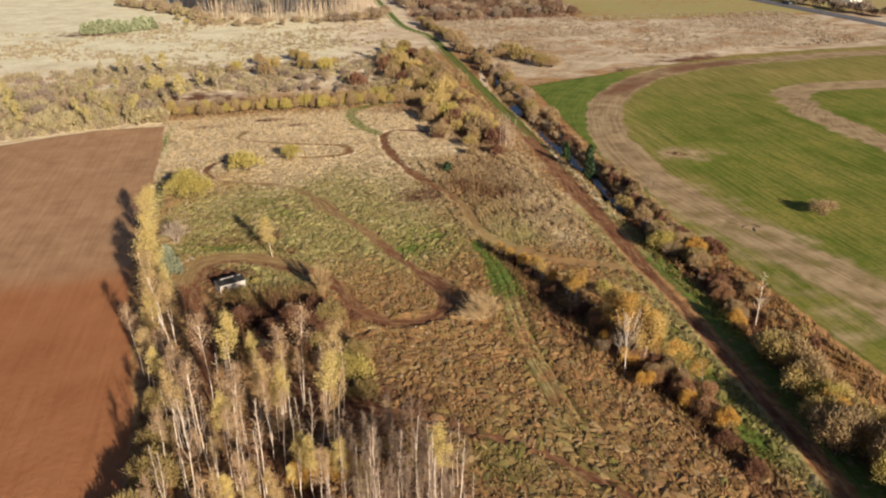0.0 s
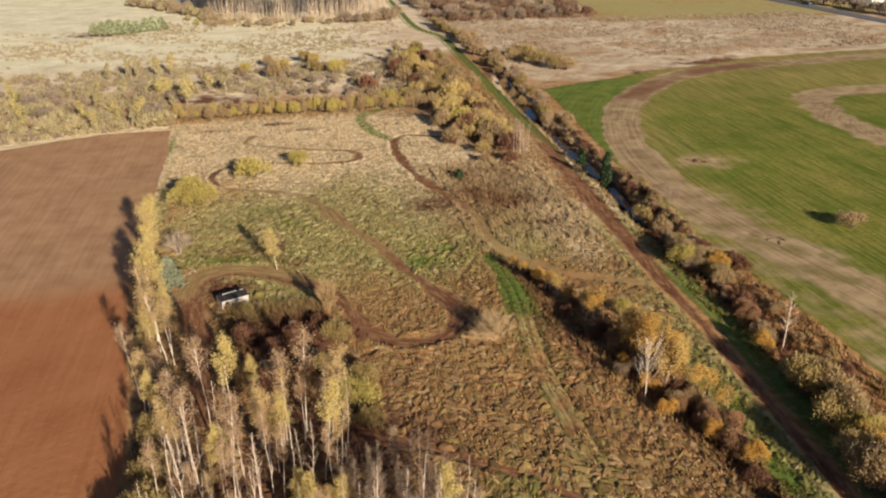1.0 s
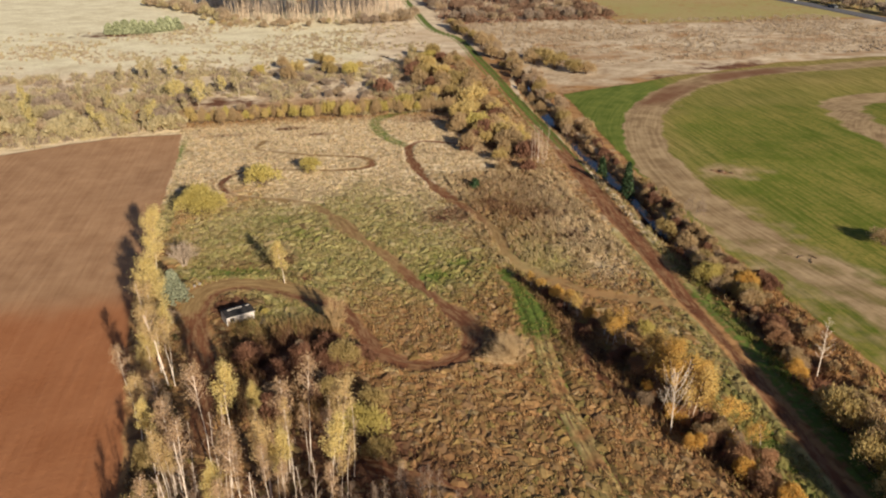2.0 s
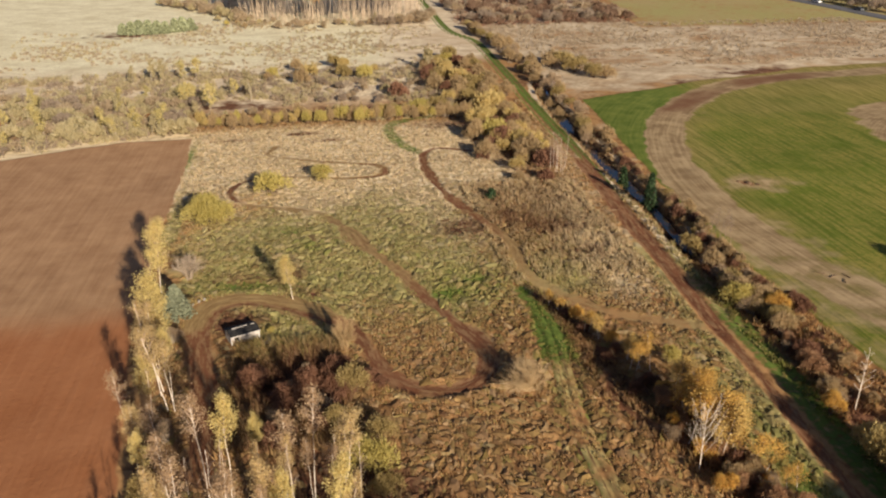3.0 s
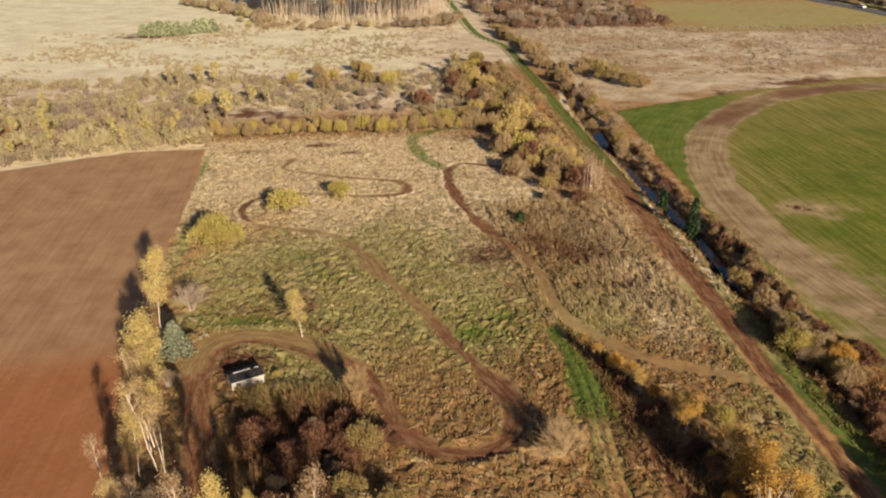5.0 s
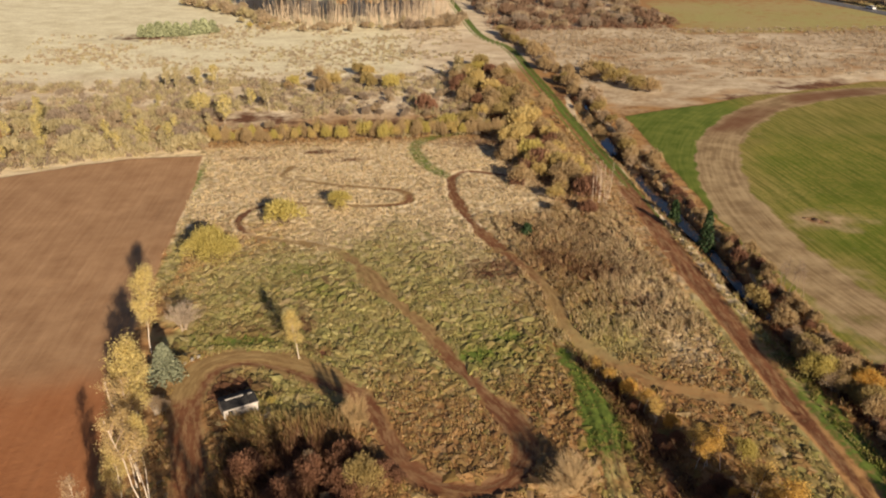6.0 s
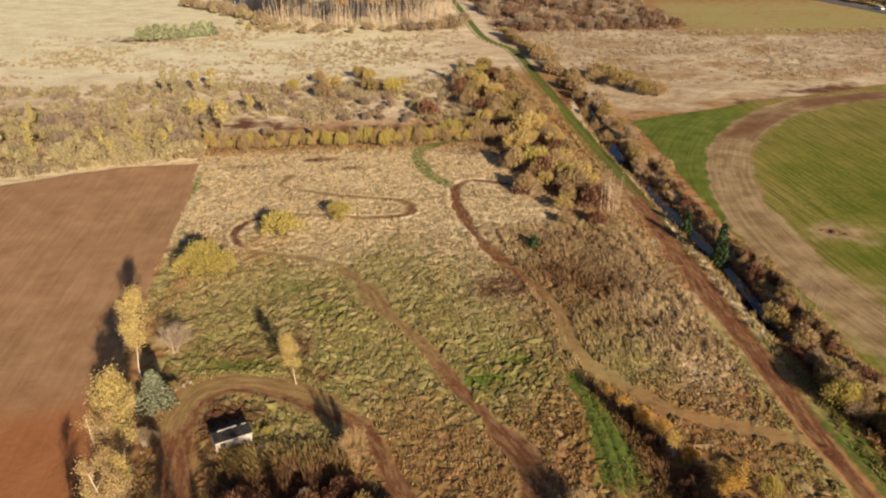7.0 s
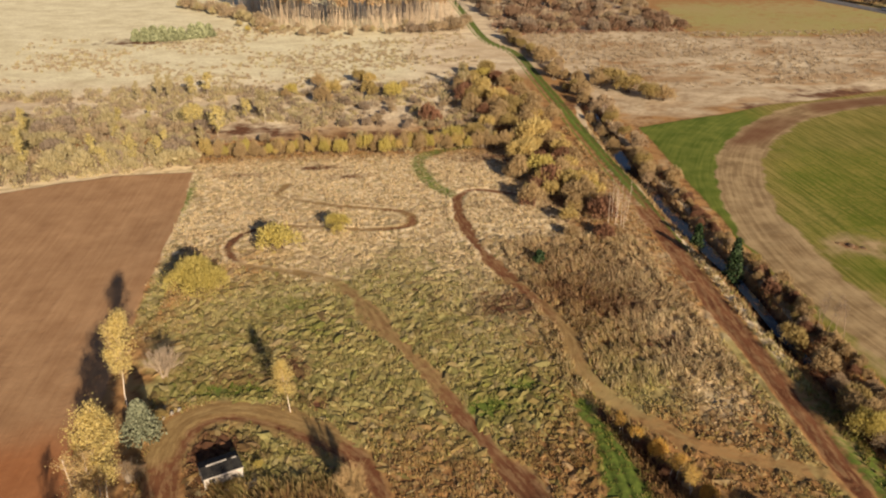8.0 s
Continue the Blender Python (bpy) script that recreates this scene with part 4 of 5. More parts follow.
for proto, own, x, y, tall in ((THIN[0], 8, 58.2, 106.3, 4.4), (THIN[1], 8, 59.2, 105.6, 4.0), (THIN[0], 8, 59.0, 106.6, 4.6), (THIN[1], 8, 60.2, 104.0, 4.4), (THIN[0], 8, 59.8, 105.0, 4.8)):
    plant(proto, x, y, tall, own, rng, "", 1.5)
dead = birch(77, 5, 1.4, 0, YELLOW, GREY_BARK, "dead tree with bare forked grey-pink branches", 0.2, limbs=14)
plant(dead, -20.6, 106.5, 5.5, 5, rng)

# ---------------------------------------------------------------- willow bushes and scrub
OLIVES = [bush(101 + i, 2.2, 3.6, 3100, OLIVE, TWIG_BARK, "olive-brown rounded willow bush", size=0.085) for i in range(3)]
TANS = [bush(111 + i, 2.2, 3.4, 3100, TAN, TWIG_BARK, "tan half-bare willow bush", name="sallow_bush", size=0.085) for i in range(3)]
LIMES = [bush(121 + i, 2.4, 3.6, 3100, LIME, TWIG_BARK, "yellow-green willow bush still in leaf", size=0.085) for i in range(2)]
EMBERS = [bush(131 + i, 1.7, 3.4, 4200, ORANGE, TWIG_BARK, "bush with orange autumn leaves", 6, "orange_bush", 0.065) for i in range(2)]
RUSTS = [bush(141 + i, 2.0, 2.4, 3000, RUST, TWIG_BARK, "dark rust-red leafless thicket", 7, "red_thicket") for i in range(2)]
GREYS = [bush(151 + i, 2.0, 3.2, 3800, GREY_TWIG, GREY_BARK, "leafless bush of fine grey twigs", 6, "bare_bush", 0.045, 30) for i in range(2)]
GOLDS = [bush(171 + i, 2.2, 3.6, 3400, STRAWGOLD, TWIG_BARK, "rounded willow bush with golden-tan leaves", name="golden_willow_bush", size=0.08) for i in range(2)]
NUTS = [bush(176 + i, 1.9, 3.0, 3400, RUSSET_TWIG, TWIG_BARK, "half-bare bush of russet-brown twigs", 7, "russet_bush", 0.07, 16) for i in range(2)]
BUSHES = {"n": (NUTS, 3.0), "w": (GOLDS, 3.6), "o": (OLIVES, 3.6), "t": (TANS, 3.4), "l": (LIMES, 3.6), "e": (EMBERS, 3.4), "d": (RUSTS, 2.4), "g": (GREYS, 3.2)}


MID = {"n": NUTS[0], "w": bush(167, 2.2, 3.6, 1350, STRAWGOLD, TWIG_BARK, "rounded willow bush with golden-tan leaves", name="golden_willow_bush", size=0.135), "o": bush(161, 2.2, 3.6, 1350, OLIVE, TWIG_BARK, "olive-brown rounded willow bush", size=0.135), "t": bush(162, 2.2, 3.4, 1350, TAN, TWIG_BARK, "tan half-bare willow bush", name="sallow_bush", size=0.135),
       "l": bush(163, 2.4, 3.6, 1350, LIME, TWIG_BARK, "yellow-green willow bush still in leaf", size=0.135), "e": EMBERS[0],
       "d": bush(165, 2.0, 2.4, 1000, RUST, TWIG_BARK, "dark rust-red leafless thicket", 7, "red_thicket", 0.15), "g": bush(166, 2.0, 3.2, 900, GREY_TWIG, GREY_BARK, "leafless bush of fine grey twigs", 6, "bare_bush", 0.13, 20)}


def shrub(kind, x, y, tall, wide=1.0, group=""):
    protos, own = BUSHES[kind]
    return plant(MID[kind] if y > 98 and rng.uniform() < 0.93 else protos[rng.integers(len(protos))], x, y, tall, own, rng, group, wide, 0.05)


great = bush(181, 3.5, 5.2, 9500, LIME, TWIG_BARK, "large rounded yellow-green willow bush in the meadow", 15, size=0.085, stems=18)
plant(great, -14.4, 122.2, 5.2, 5.2, rng, "", 1.2, 0.05)
for k, (x, y, r, h, shoots, mat, label) in enumerate(((22.2, 73.4, 3.0, 2.5, 60, FAWN_TWIG, "wide leafless bush of fine tan twigs"),
                                                  (4.0, 83.8, 1.4, 4.5, 105, STRAW_TWIG, "upright leafless bush of fine golden-tan twigs"),
                                                  (-15.2, 104.2, 2.1, 3.4, 42, ASHY_TWIG, "leafless bush of fine ash-grey twigs"))):
    plant(twig_fan(190 + k, r, h, shoots, mat, label), x, y, h, h, rng)
SINGLE = [("l", -5.6, 134.5, 4.0, 1.4), ("l", 2.6, 139.2, 3.0, 1.35), 
          ("o", 4.5, 76.4, 3.4, 0.9), ("o", 3.0, 70.6, 3.0, 0.9), ("o", 6.6, 68.6, 2.6, 1.0), ("l", 5.3, 63.5, 4.5, 0.9), ("t", 83.2, 94.0, 2.4, 1.6), ("l", -4.2, 89.5, 1.0, 0.8),
          ("o", -14.2, 96.6, 1.5, 1.0), ("g", -15.0, 88.5, 2.2, 1.0), ("g", -12.9, 71.0, 2.4, 1.0), ("o", -13.0, 47.5, 4.5, 1.1)]
for k in range(26):
    x, y = rng.normal() * 2.3 + 0.6, rng.normal() * 3.0 + 76.4
    shrub("ddgd"[k % 4], x, y, rng.uniform(1.2, 2.3), rng.uniform(0.8, 1.2), "red weeds in the hollow by the hut")
for kind, x, y, tall, wide in SINGLE:
    shrub(kind, x, y, tall, wide)
for x, y, tall, wide in ((-12.2, 52, 4.2, 1.0), (-11.2, 45.5, 4.5, 1.0), (-12.6, 57, 3.6, 0.9), (-13.4, 63, 3.2, 0.9), (-8, 44.5, 3.8, 0.9), (2, 44, 3.5, 0.9), (6.4, 61, 2.6, 1.0), (-13.8, 42.8, 4.4, 1.1)):
    shrub("o", x, y, tall, wide, "grove undergrowth")
for x, y, tall in ((3.6, 49.6, 3.8), (1.6, 50.6, 3.4), (-0.4, 50.0, 3.0)):
    shrub("e", x, y, tall, 0.8, "grove undergrowth")
GULLY_ROW = [("a", 30.2, 88.6, 2.2), ("a", 32.0, 84.0, 2.8), ("a", 34.0, 78.0, 3.4), ("a", 36.4, 71.6, 4.2), ("a", 37.0, 66.2, 5.0), ("a", 39.0, 59.4, 4.2), ("a", 39.6, 55.6, 3.2),
             ("s", 29.3, 90.3, 2.2), ("e", 31.2, 86.6, 2.4), ("a", 32.8, 81.8, 3.2), ("e", 33.4, 80.6, 2.0), ("a", 35.4, 74.6, 4.2), ("a", 34.2, 75.4, 3.6), ("l", 38.2, 75.9, 2.4),
             ("a", 37.6, 68.4, 4.8), ("a", 36.0, 68.8, 4.0), ("a", 34.9, 62.6, 6.4), ("a", 35.7, 61.6, 6.0), ("a", 35.2, 64.2, 5.6), ("a", 37.2, 63.2, 5.4), ("a", 38.2, 64.6, 4.6), ("a", 36.2, 65.6, 4.8), ("a", 38.6, 61.6, 4.4), ("t", 36.4, 58.0, 2.4),
             ("e", 35.0, 57.2, 2.4), ("t", 38.4, 58.4, 2.4), ("e", 39.4, 49.2, 2.8)]
for k in range(30):
    y = 51 + 20 * (k + rng.uniform(0, 1)) / 30
    shrub("nnngne"[rng.integers(6)], np.interp(y, [51, 58, 66, 71], [38.4, 36.8, 35.6, 34.4]) + rng.normal() * 1.2, y, rng.uniform(1.4, 2.6), rng.uniform(0.8, 1.1), "bushes along the gully")
RED_ROW = [(37.5, 55, 1.6), (38.6, 51.5, 1.5), (32.0, 77.6, 1.2), (32.8, 71.6, 1.5), (38.6, 47.5, 1.6), (38.8, 43.5, 1.6), (36.8, 66.6, 1.8), (34.8, 72.8, 1.5), (33.4, 78.8, 1.4), (37.6, 60.2, 1.8), (31.4, 84.4, 1.2), (30.4, 88.0, 1.0), (35.6, 70.6, 1.6), (38.0, 57.0, 1.6)]
for kind, x, y, tall in GULLY_ROW:
    if kind in "as":
        plant(AMBER[rng.integers(3)], x, y, tall, 5, rng, "small birches along the gully", 1.15)
    else:
        shrub(kind, x, y, tall, 0.85, "bushes along the gully")
for x, y, tall in RED_ROW:
    shrub("d", x, y, tall, 0.95, "bushes along the gully")
for k in range(64):
    y = 38 + 54 * (k + rng.uniform(0, 1)) / 64
    lo = np.interp(y, [38, 43, 53, 60, 66, 77, 92], [46.0, 46.8, 49.2, 50.0, 51.2, 52.2, 53.0])
    hi = np.interp(y, [38, 50, 65, 70, 76, 84, 92], [54.5, 54.0, 52.8, 53.2, 54.0, 55.0, 56.4])
    x = rng.uniform(lo, hi)
    if math.hypot(x - 53.0, (y - 63.0) * 0.7) < 2.6:
        continue
    if 66 < y < 81:
        shrub("nntgd"[rng.integers(5)], x, y, rng.uniform(1.3, 2.6), 0.9, "bushes along the ditch")
    else:
        shrub(("wwwlwte" if y < 70 else "ottolto")[rng.integers(7)], x, y, rng.uniform(3.4, 5.0) * (1.0 if y < 70 else 0.72), rng.uniform(0.75, 1.05), "bushes along the ditch")
for k in range(22):
    y = 20 + 23 * (k + rng.uniform(0, 1)) / 22
    shrub("wowlwt"[rng.integers(6)], rng.uniform(48.2, 55.5), y, rng.uniform(4.2, 5.8), rng.uniform(0.75, 0.95), "bushes along the ditch")
for kind, x, y, tall in (("l", 52.1, 87.4, 3.4), ("g", 52.9, 84.9, 3.0), ("e", 55.6, 84.5, 3.4), ("e", 50.3, 65.6, 2.8), ("t", 54.7, 98.6, 3.0), ("o", 54.1, 104.4, 3.2), ("d", 53.6, 92, 2.4), ("g", 54.0, 94.6, 2.6)):
    shrub(kind, x, y, tall, 0.95, "bushes along the ditch")
for k in range(30):
    y = 94 + 56 * (k + rng.uniform(0, 1)) / 30
    c = np.interp(y, DITCH[:, 1], DITCH[:, 0])
    shrub("tdotgtd"[rng.integers(7)], c + rng.uniform(2.3, 4.4), y, rng.uniform(1.0, 2.0), rng.uniform(0.75, 1.0), "bushes along the ditch")
for k in range(30):
    y = 84 + 38 * (k + rng.uniform(0, 1)) / 30
    shrub("ttgtd"[rng.integers(5)], np.interp(y, DITCH[:, 1], DITCH[:, 0]) + rng.uniform(2.4, 5.2), y, rng.uniform(0.9, 2.2), 0.95, "bushes along the ditch")
for k in range(44):
    y = 58 + 110 * (k + rng.uniform(0, 1)) / 44
    c = np.interp(y, DITCH[:, 1], DITCH[:, 0])
    shrub("tdtg"[rng.integers(4)], c + rng.uniform(2.0, 4.0), y, rng.uniform(0.9, 1.6), 0.9, "bushes along the ditch")
CLUMP = [("w", 36.9, 220, 4.9), ("w", 39.1, 209, 4.7), ("o", 41, 201.8, 4.5), ("t", 32.1, 202.6, 4.5), ("o", 41.4, 238.7, 5.0), ("o", 37.8, 188.7, 3.9), ("w", 40, 177.5, 6.0),
         ("t", 48.3, 194.2, 4.0), ("w", 35.7, 168, 4.9), ("l", 37.7, 158.5, 4.8), ("w", 40.3, 152.4, 4.3), ("t", 33.4, 147, 3.8), ("w", 37.3, 139.5, 2.8), ("t", 42.1, 147.2, 4.4),
         ("d", 43.3, 141, 3.4), ("t", 35.8, 191, 4.0), ("d", 21.9, 197, 3.8), ("o", 29.5, 182, 4.2), ("l", 24.7, 180.4, 4.2), ("o", 17.8, 178.6, 3.8)]
CLUMP2 = [("t", 45.0, 166, 3.6), ("w", 43.4, 184, 4.4), ("t", 44.0, 177, 3.6), ("t", 46.6, 205, 4.0), ("o", 36.0, 229, 4.2), ("o", 39.2, 197, 3.6), ("o", 33.5, 212, 4.2),
          ("t", 45.4, 214, 4.0), ("d", 38.8, 165, 3.2), ("t", 41.5, 160, 3.4), ("w", 44.2, 171, 3.8), ("d", 35.6, 152, 2.6), ("t", 32.6, 160, 2.8), ("t", 39.3, 143.8, 2.8), ("d", 41.2, 133.6, 2.2),
          ("t", 36.4, 134.2, 2.0), ("o", 46.8, 226, 3.6), ("t", 41.6, 190, 4.0)]
for kind, x, y, tall in CLUMP + CLUMP2:
    shrub(kind, x, y, tall, 1.0, "willow scrub beside the farm road")
for k in range(64):
    x, y = rng.uniform(32, 47), rng.uniform(142, 245)
    shrub("wtwtwtdl"[rng.integers(8)], x, y, rng.uniform(1.8, 4.4), rng.uniform(0.8, 1.1), "willow scrub beside the farm road")
# Duller tan-olive kinds on this side, partial shade carried by their leaf colour.
for k in range(46):
    y = 152 + 142 * (k + rng.uniform(0, 1)) / 46
    c = np.interp(y, ROAD[:, 1], ROAD[:, 0])
    shrub("ottgt"[rng.integers(5)], c + rng.uniform(4.2, 9.5), y, rng.uniform(2.4, 4.6), 0.95, "willow scrub beside the farm road")
for k in range(110):
    x = -25 + 62 * (k + rng.uniform(0, 1)) / 110
    shrub("twttwtlt"[rng.integers(8)], x, 177 + rng.normal() * 1.1 + (x - 5) * 0.02, rng.uniform(2.0, 4.0), 0.54, "hedge across the meadow")
for x, y, tall in ((72.6, 226.1, 5.5), (73.3, 217.1, 6.0), (76.4, 210.4, 5.2), (79.4, 208.8, 4.4), (68.6, 224, 4.2), (70.6, 229.6, 4.6)):
    shrub("t" if tall < 4.7 else "o", x, y, tall * 0.85, 1.3, "olive bushes in the straw field")
for x, y, tall in ((-8.5, 219, 5.6), (-4.4, 217.4, 6.2), (0.9, 218.4, 6.4), (7.7, 220.2, 5.8), (14.5, 219.6, 5.8), (-11, 224, 4), (4.2, 224, 6), (11, 225, 5), (18, 223, 4.4), (-1.6, 226, 6.4), (9, 216, 4), (-26, 309, 3.8), (-29.5, 310.5, 3.4), (-23, 311, 3.2)):
    shrub("wtlo"[rng.integers(4)], x + rng.normal() * 2, y + rng.normal() * 4, tall * rng.uniform(0.55, 0.85), 0.85, "bush clump in the far meadow")

# ---------------------------------------------------------------- conifers
plant(conifer(201, 7, 1.45, 20, SPRUCE, "dark green spruce beside the ditch"), 54.6, 120.3, 6.9, 7, rng)
plant(conifer(202, 4, 1.1, 14, SPRUCE, "small dark spruce beside the ditch"), 54.4, 131.2, 4.0, 4, rng)
plant(conifer(203, 4.4, 1.9, 15, PINE, "blue-green young pine beside the track", "pine_tree", 0.4, 0.12, 46), -15.3, 94.6, 4.2, 4.4, rng)
young = conifer(204, 4.6, 2.2, 10, FAR_PINE, "young light green pine in the straw field", "young_pine", 0.7, 0.4)
for x, y, tall in ((-63, 297.5, 4.0), (-60, 296.8, 4.6), (-57.5, 297.6, 5.0), (-54.4, 297.2, 5.0), (-51.6, 298, 4.6), (-49, 299, 4.2), (-46, 301.4, 4.8), (-43.6, 302.6, 5.1), (-41, 304, 4.4)):
    plant(young, x, y, tall, 4.6, rng, "young pines")
plant(conifer(205, 1.6, 0.8, 8, SPRUCE, "small green juniper in dark weeds", "juniper", 0.5, 0.2), 29.8, 126.4, 1.7, 1.6, rng)

# ---------------------------------------------------------------- farther trees, coarser leaves
FAR_Y = [birch(301 + i, 7, 1.3, 800, (SALLOW, WEED)[i % 2], BIRCH_BARK, "young birch with yellow leaves", 0.25, name="young_birch", limbs=10, size=0.17) for i in range(3)]
FAR_B = [bush(311 + i, 2.0, 3.0, 420, (WEED, REED, BROWN)[i], TWIG_BARK, "autumn bush in the overgrown field", 6, "scrub_bush", 0.24, 4) for i in range(3)]
FAR_F = [birch(321 + i, 18, 1.5, 420, (PINK, REED, PINK)[i], FOREST_BARK, "tall forest birch of several pale stems with a thin golden crown", 0.66, 3, "forest_birch", 5, 0.42, 0.01, apart=1.3) for i in range(3)]
FAR_D = [bush(331 + i, 2.4, 3.4, 420, (BROWN, REED)[i], TWIG_BARK, "brown half-bare forest-edge bush", 6, "forest_edge_bush", 0.26, 4) for i in range(2)]
FAR_R = bush(341, 2.4, 3.4, 420, UMBER, TWIG_BARK, "dark umber leafless scrub bush", 6, "forest_edge_bush", 0.26, 4)
for x, y, tall in ((-26.9, 194.9, 5.6), (-28.2, 195.6, 5.2), (-21.7, 187, 6.8), (-13.3, 197.8, 7.0), (-40, 219.3, 6.2), (-37.6, 220, 5.8), (-32, 220.5, 5.6), (-17, 200.5, 4.8), (33.4, 223.8, 6.4), (-52, 171.5, 6), (-44, 218, 5), (-29, 222, 5.6), (24.6, 306, 4.5)):
    plant(FAR_Y[rng.integers(3)], x, y, tall, 7, rng, "scattered young birches")
for k in range(300):
    u, v = rng.uniform(0, 1), rng.uniform(0, 1)
    x = -92 + 68 * u
    y = np.interp(x, [-92, -54, -24], [149, 164.5, 172]) + 55 * v ** 1.25 * (0.5 + 0.5 * (1 - u))
    if rng.uniform() < 0.14:
        plant(FAR_Y[rng.integers(3)], x, y, rng.uniform(3, 5.4), 7, rng, "overgrown field scrub")
    else:
        plant(FAR_B[rng.choice(3, p=(0.5, 0.38, 0.12))], x, y, rng.uniform(1.2, 3.4), 3, rng, "overgrown field scrub", 1.35)
for k in range(60):
    x, y = rng.uniform(-34, 34), rng.uniform(182, 214)
    if ((x + 17) / 13) ** 2 + ((y - 193.5) / 6) ** 2 < 1:
        continue
    plant(FAR_B[rng.choice(3, p=(0.2, 0.4, 0.4))] if rng.uniform() < 0.82 else FAR_D[0], x, y, rng.uniform(1.0, 2.2), 3, rng, "meadow scrub", 1.1)
for x, y, tall in ((25.7, 306, 4.2), (30.0, 304, 3.6), (34.5, 306, 4.4), (38.0, 309, 4.0), (42.8, 307, 4.6), (45.6, 312, 4.4), (47.6, 321, 4.6), (42.3, 319, 4.2), (44.0, 316, 4.0)):
    plant(FAR_D[0] if x < 33 else FAR_B[1], x, y, tall, 3.3, rng, "bushes at the forest edge", 1.2)
for k in range(50):
    u = rng.uniform(0, 1)
    plant(FAR_F[rng.integers(3)], -23 - 22 * u + rng.uniform(0, 14), 326 + 50 * u + rng.uniform(0, 8), rng.uniform(13, 18), 18, rng, "birch forest", 0.95)
for k in range(200):
    u = rng.uniform(0, 1)
    x = -22 + 66 * u
    y = 317 - 6 * math.sin(u * 3.1) + 24 * max(0, 0.25 - u) + rng.exponential(16)
    plant(FAR_F[rng.choice(3, p=(0.2, 0.6, 0.2))], x, y, rng.uniform(15, 19), 18, rng, "birch forest", 0.95)
for k in range(34):
    u = (k + rng.uniform(0, 1)) / 34
    x = -34 + 80 * u
    y = 314 - 6 * math.sin(u * 3.1) + 34 * max(0, 0.25 - u) + rng.normal() * 3.5
    plant((FAR_B[1], FAR_D[1], FAR_B[0])[rng.integers(3)], x, y, rng.uniform(1.0, 2.8), 3.2, rng, "bushes at the forest edge")
for k in range(36):
    u = (k + rng.uniform(0, 1)) / 36
    plant((FAR_B[1], FAR_D[1], FAR_B[0])[rng.integers(3)], -22 - 40 * u + rng.normal() * 2, 322 + 55 * u + rng.normal() * 3, rng.uniform(2.0, 5.0), 3.2, rng, "bushes at the forest edge", 1.2)
for k in range(170):
    x, y = rng.uniform(58, 128), 300 + rng.uniform(0, 1) ** 1.4 * 95
    plant((FAR_D[0], FAR_R, FAR_R, FAR_D[1])[rng.integers(4)], x, y + 0.1 * (x - 60), rng.uniform(1.8, 4.6), 3.3, rng, "scrub beyond the straw field", 1.15)
for k in range(40):
    x, y = rng.uniform(56, 125), rng.uniform(318, 400)
    plant((FAR_F[1], FAR_F[0])[rng.integers(2)], x, y, rng.uniform(8, 13), 18, rng, "scrub beyond the straw field", 0.8)
for k in range(44):
    u = (k + rng.uniform(0, 1)) / 44
    plant((FAR_D[0], FAR_B[1])[rng.integers(2)], 246 - 20 * u + rng.normal() * 2, 268 + 150 * u, rng.uniform(3, 6), 3.3, rng, "roadside trees", 1.2)


# ---------------------------------------------------------------- grass
def mown_of(m):
    return m["mown"] * 0.48


def tufts(name, label, count, box, seed, tall, blades, keep, beside=None):
    """Lodged grass tufts as loose blades, thick where the meadow is open."""
    r = np.random.default_rng(seed)
    x, y = r.uniform(box[0], box[1], count), r.uniform(box[2], box[3], count)
    m = plan(x, y)
    bare = np.maximum.reduce([m["dirt"], m["plough"], m["crop"], m["road"], m["track"] * 0.9, mown_of(m), m["lane2"] * 0.4])
    ok = (bare < r.uniform(0.1, 0.6, count)) & (m["lump"] + r.uniform(-0.25, 0.25, count) > keep)
    if name == "tall_dry_weeds":
        m["dark"], m["hay"] = m["dark"] * r.uniform(0.3, 1.0, count), np.clip(m["hay"] + 0.35 * (1 - m["dark"]), 0, 1)
    if beside is not None:
        m["dark"] = m["dark"] * r.uniform(0.2, 0.9, count)
        ok &= away(x, y, beside, 6)[0] < r.uniform(0.4, 2.6, count)
    x, y = x[ok], y[ok]
    z = m["height"][ok]
    tone = {k: (np.maximum(m["pale"], m["hay"]) if k == "pale" else m[k])[ok] for k in ("green", "lush", "dark", "pale")}
    n = len(x)
    drift = lattice(x / 5, y / 5, 32) * 5 + 0.6
    h = tall * r.uniform(0.55, 1.3, n) * (0.7 + 0.6 * lattice(x / 1.4, y / 1.4, 33)) * (1 - 0.55 * tone["lush"])
    vs = []
    for _ in range(blades):
        a = drift + r.normal(size=n) * 0.9
        lean = r.uniform(0.1, 0.7, n) * h
        w = r.uniform(0.05, 0.11, n)
        px, py = x + r.normal(size=n) * 0.16, y + r.normal(size=n) * 0.16
        q = r.uniform(0, math.pi, n)
        dx, dy = np.cos(q) * w, np.sin(q) * w
        vs.append(np.stack([np.stack([px - dx, py - dy, z - 0.03], 1), np.stack([px + dx, py + dy, z - 0.03], 1),
                            np.stack([px + np.cos(a) * lean, py + np.sin(a) * lean, z + h * r.uniform(0.55, 1, n)], 1)], 1))
    v = np.stack(vs, 1).reshape(-1, 3)
    f = np.arange(len(v)).reshape(-1, 3)
    attrs = {k: np.clip(np.repeat(t + r.normal(size=n) * 0.22, blades * 3), 0, 1) for k, t in tone.items()}
    return tagged(new(name, mesh_of(name, v, f, GRASS, False, attrs)), label, "grass", kind="stuff")


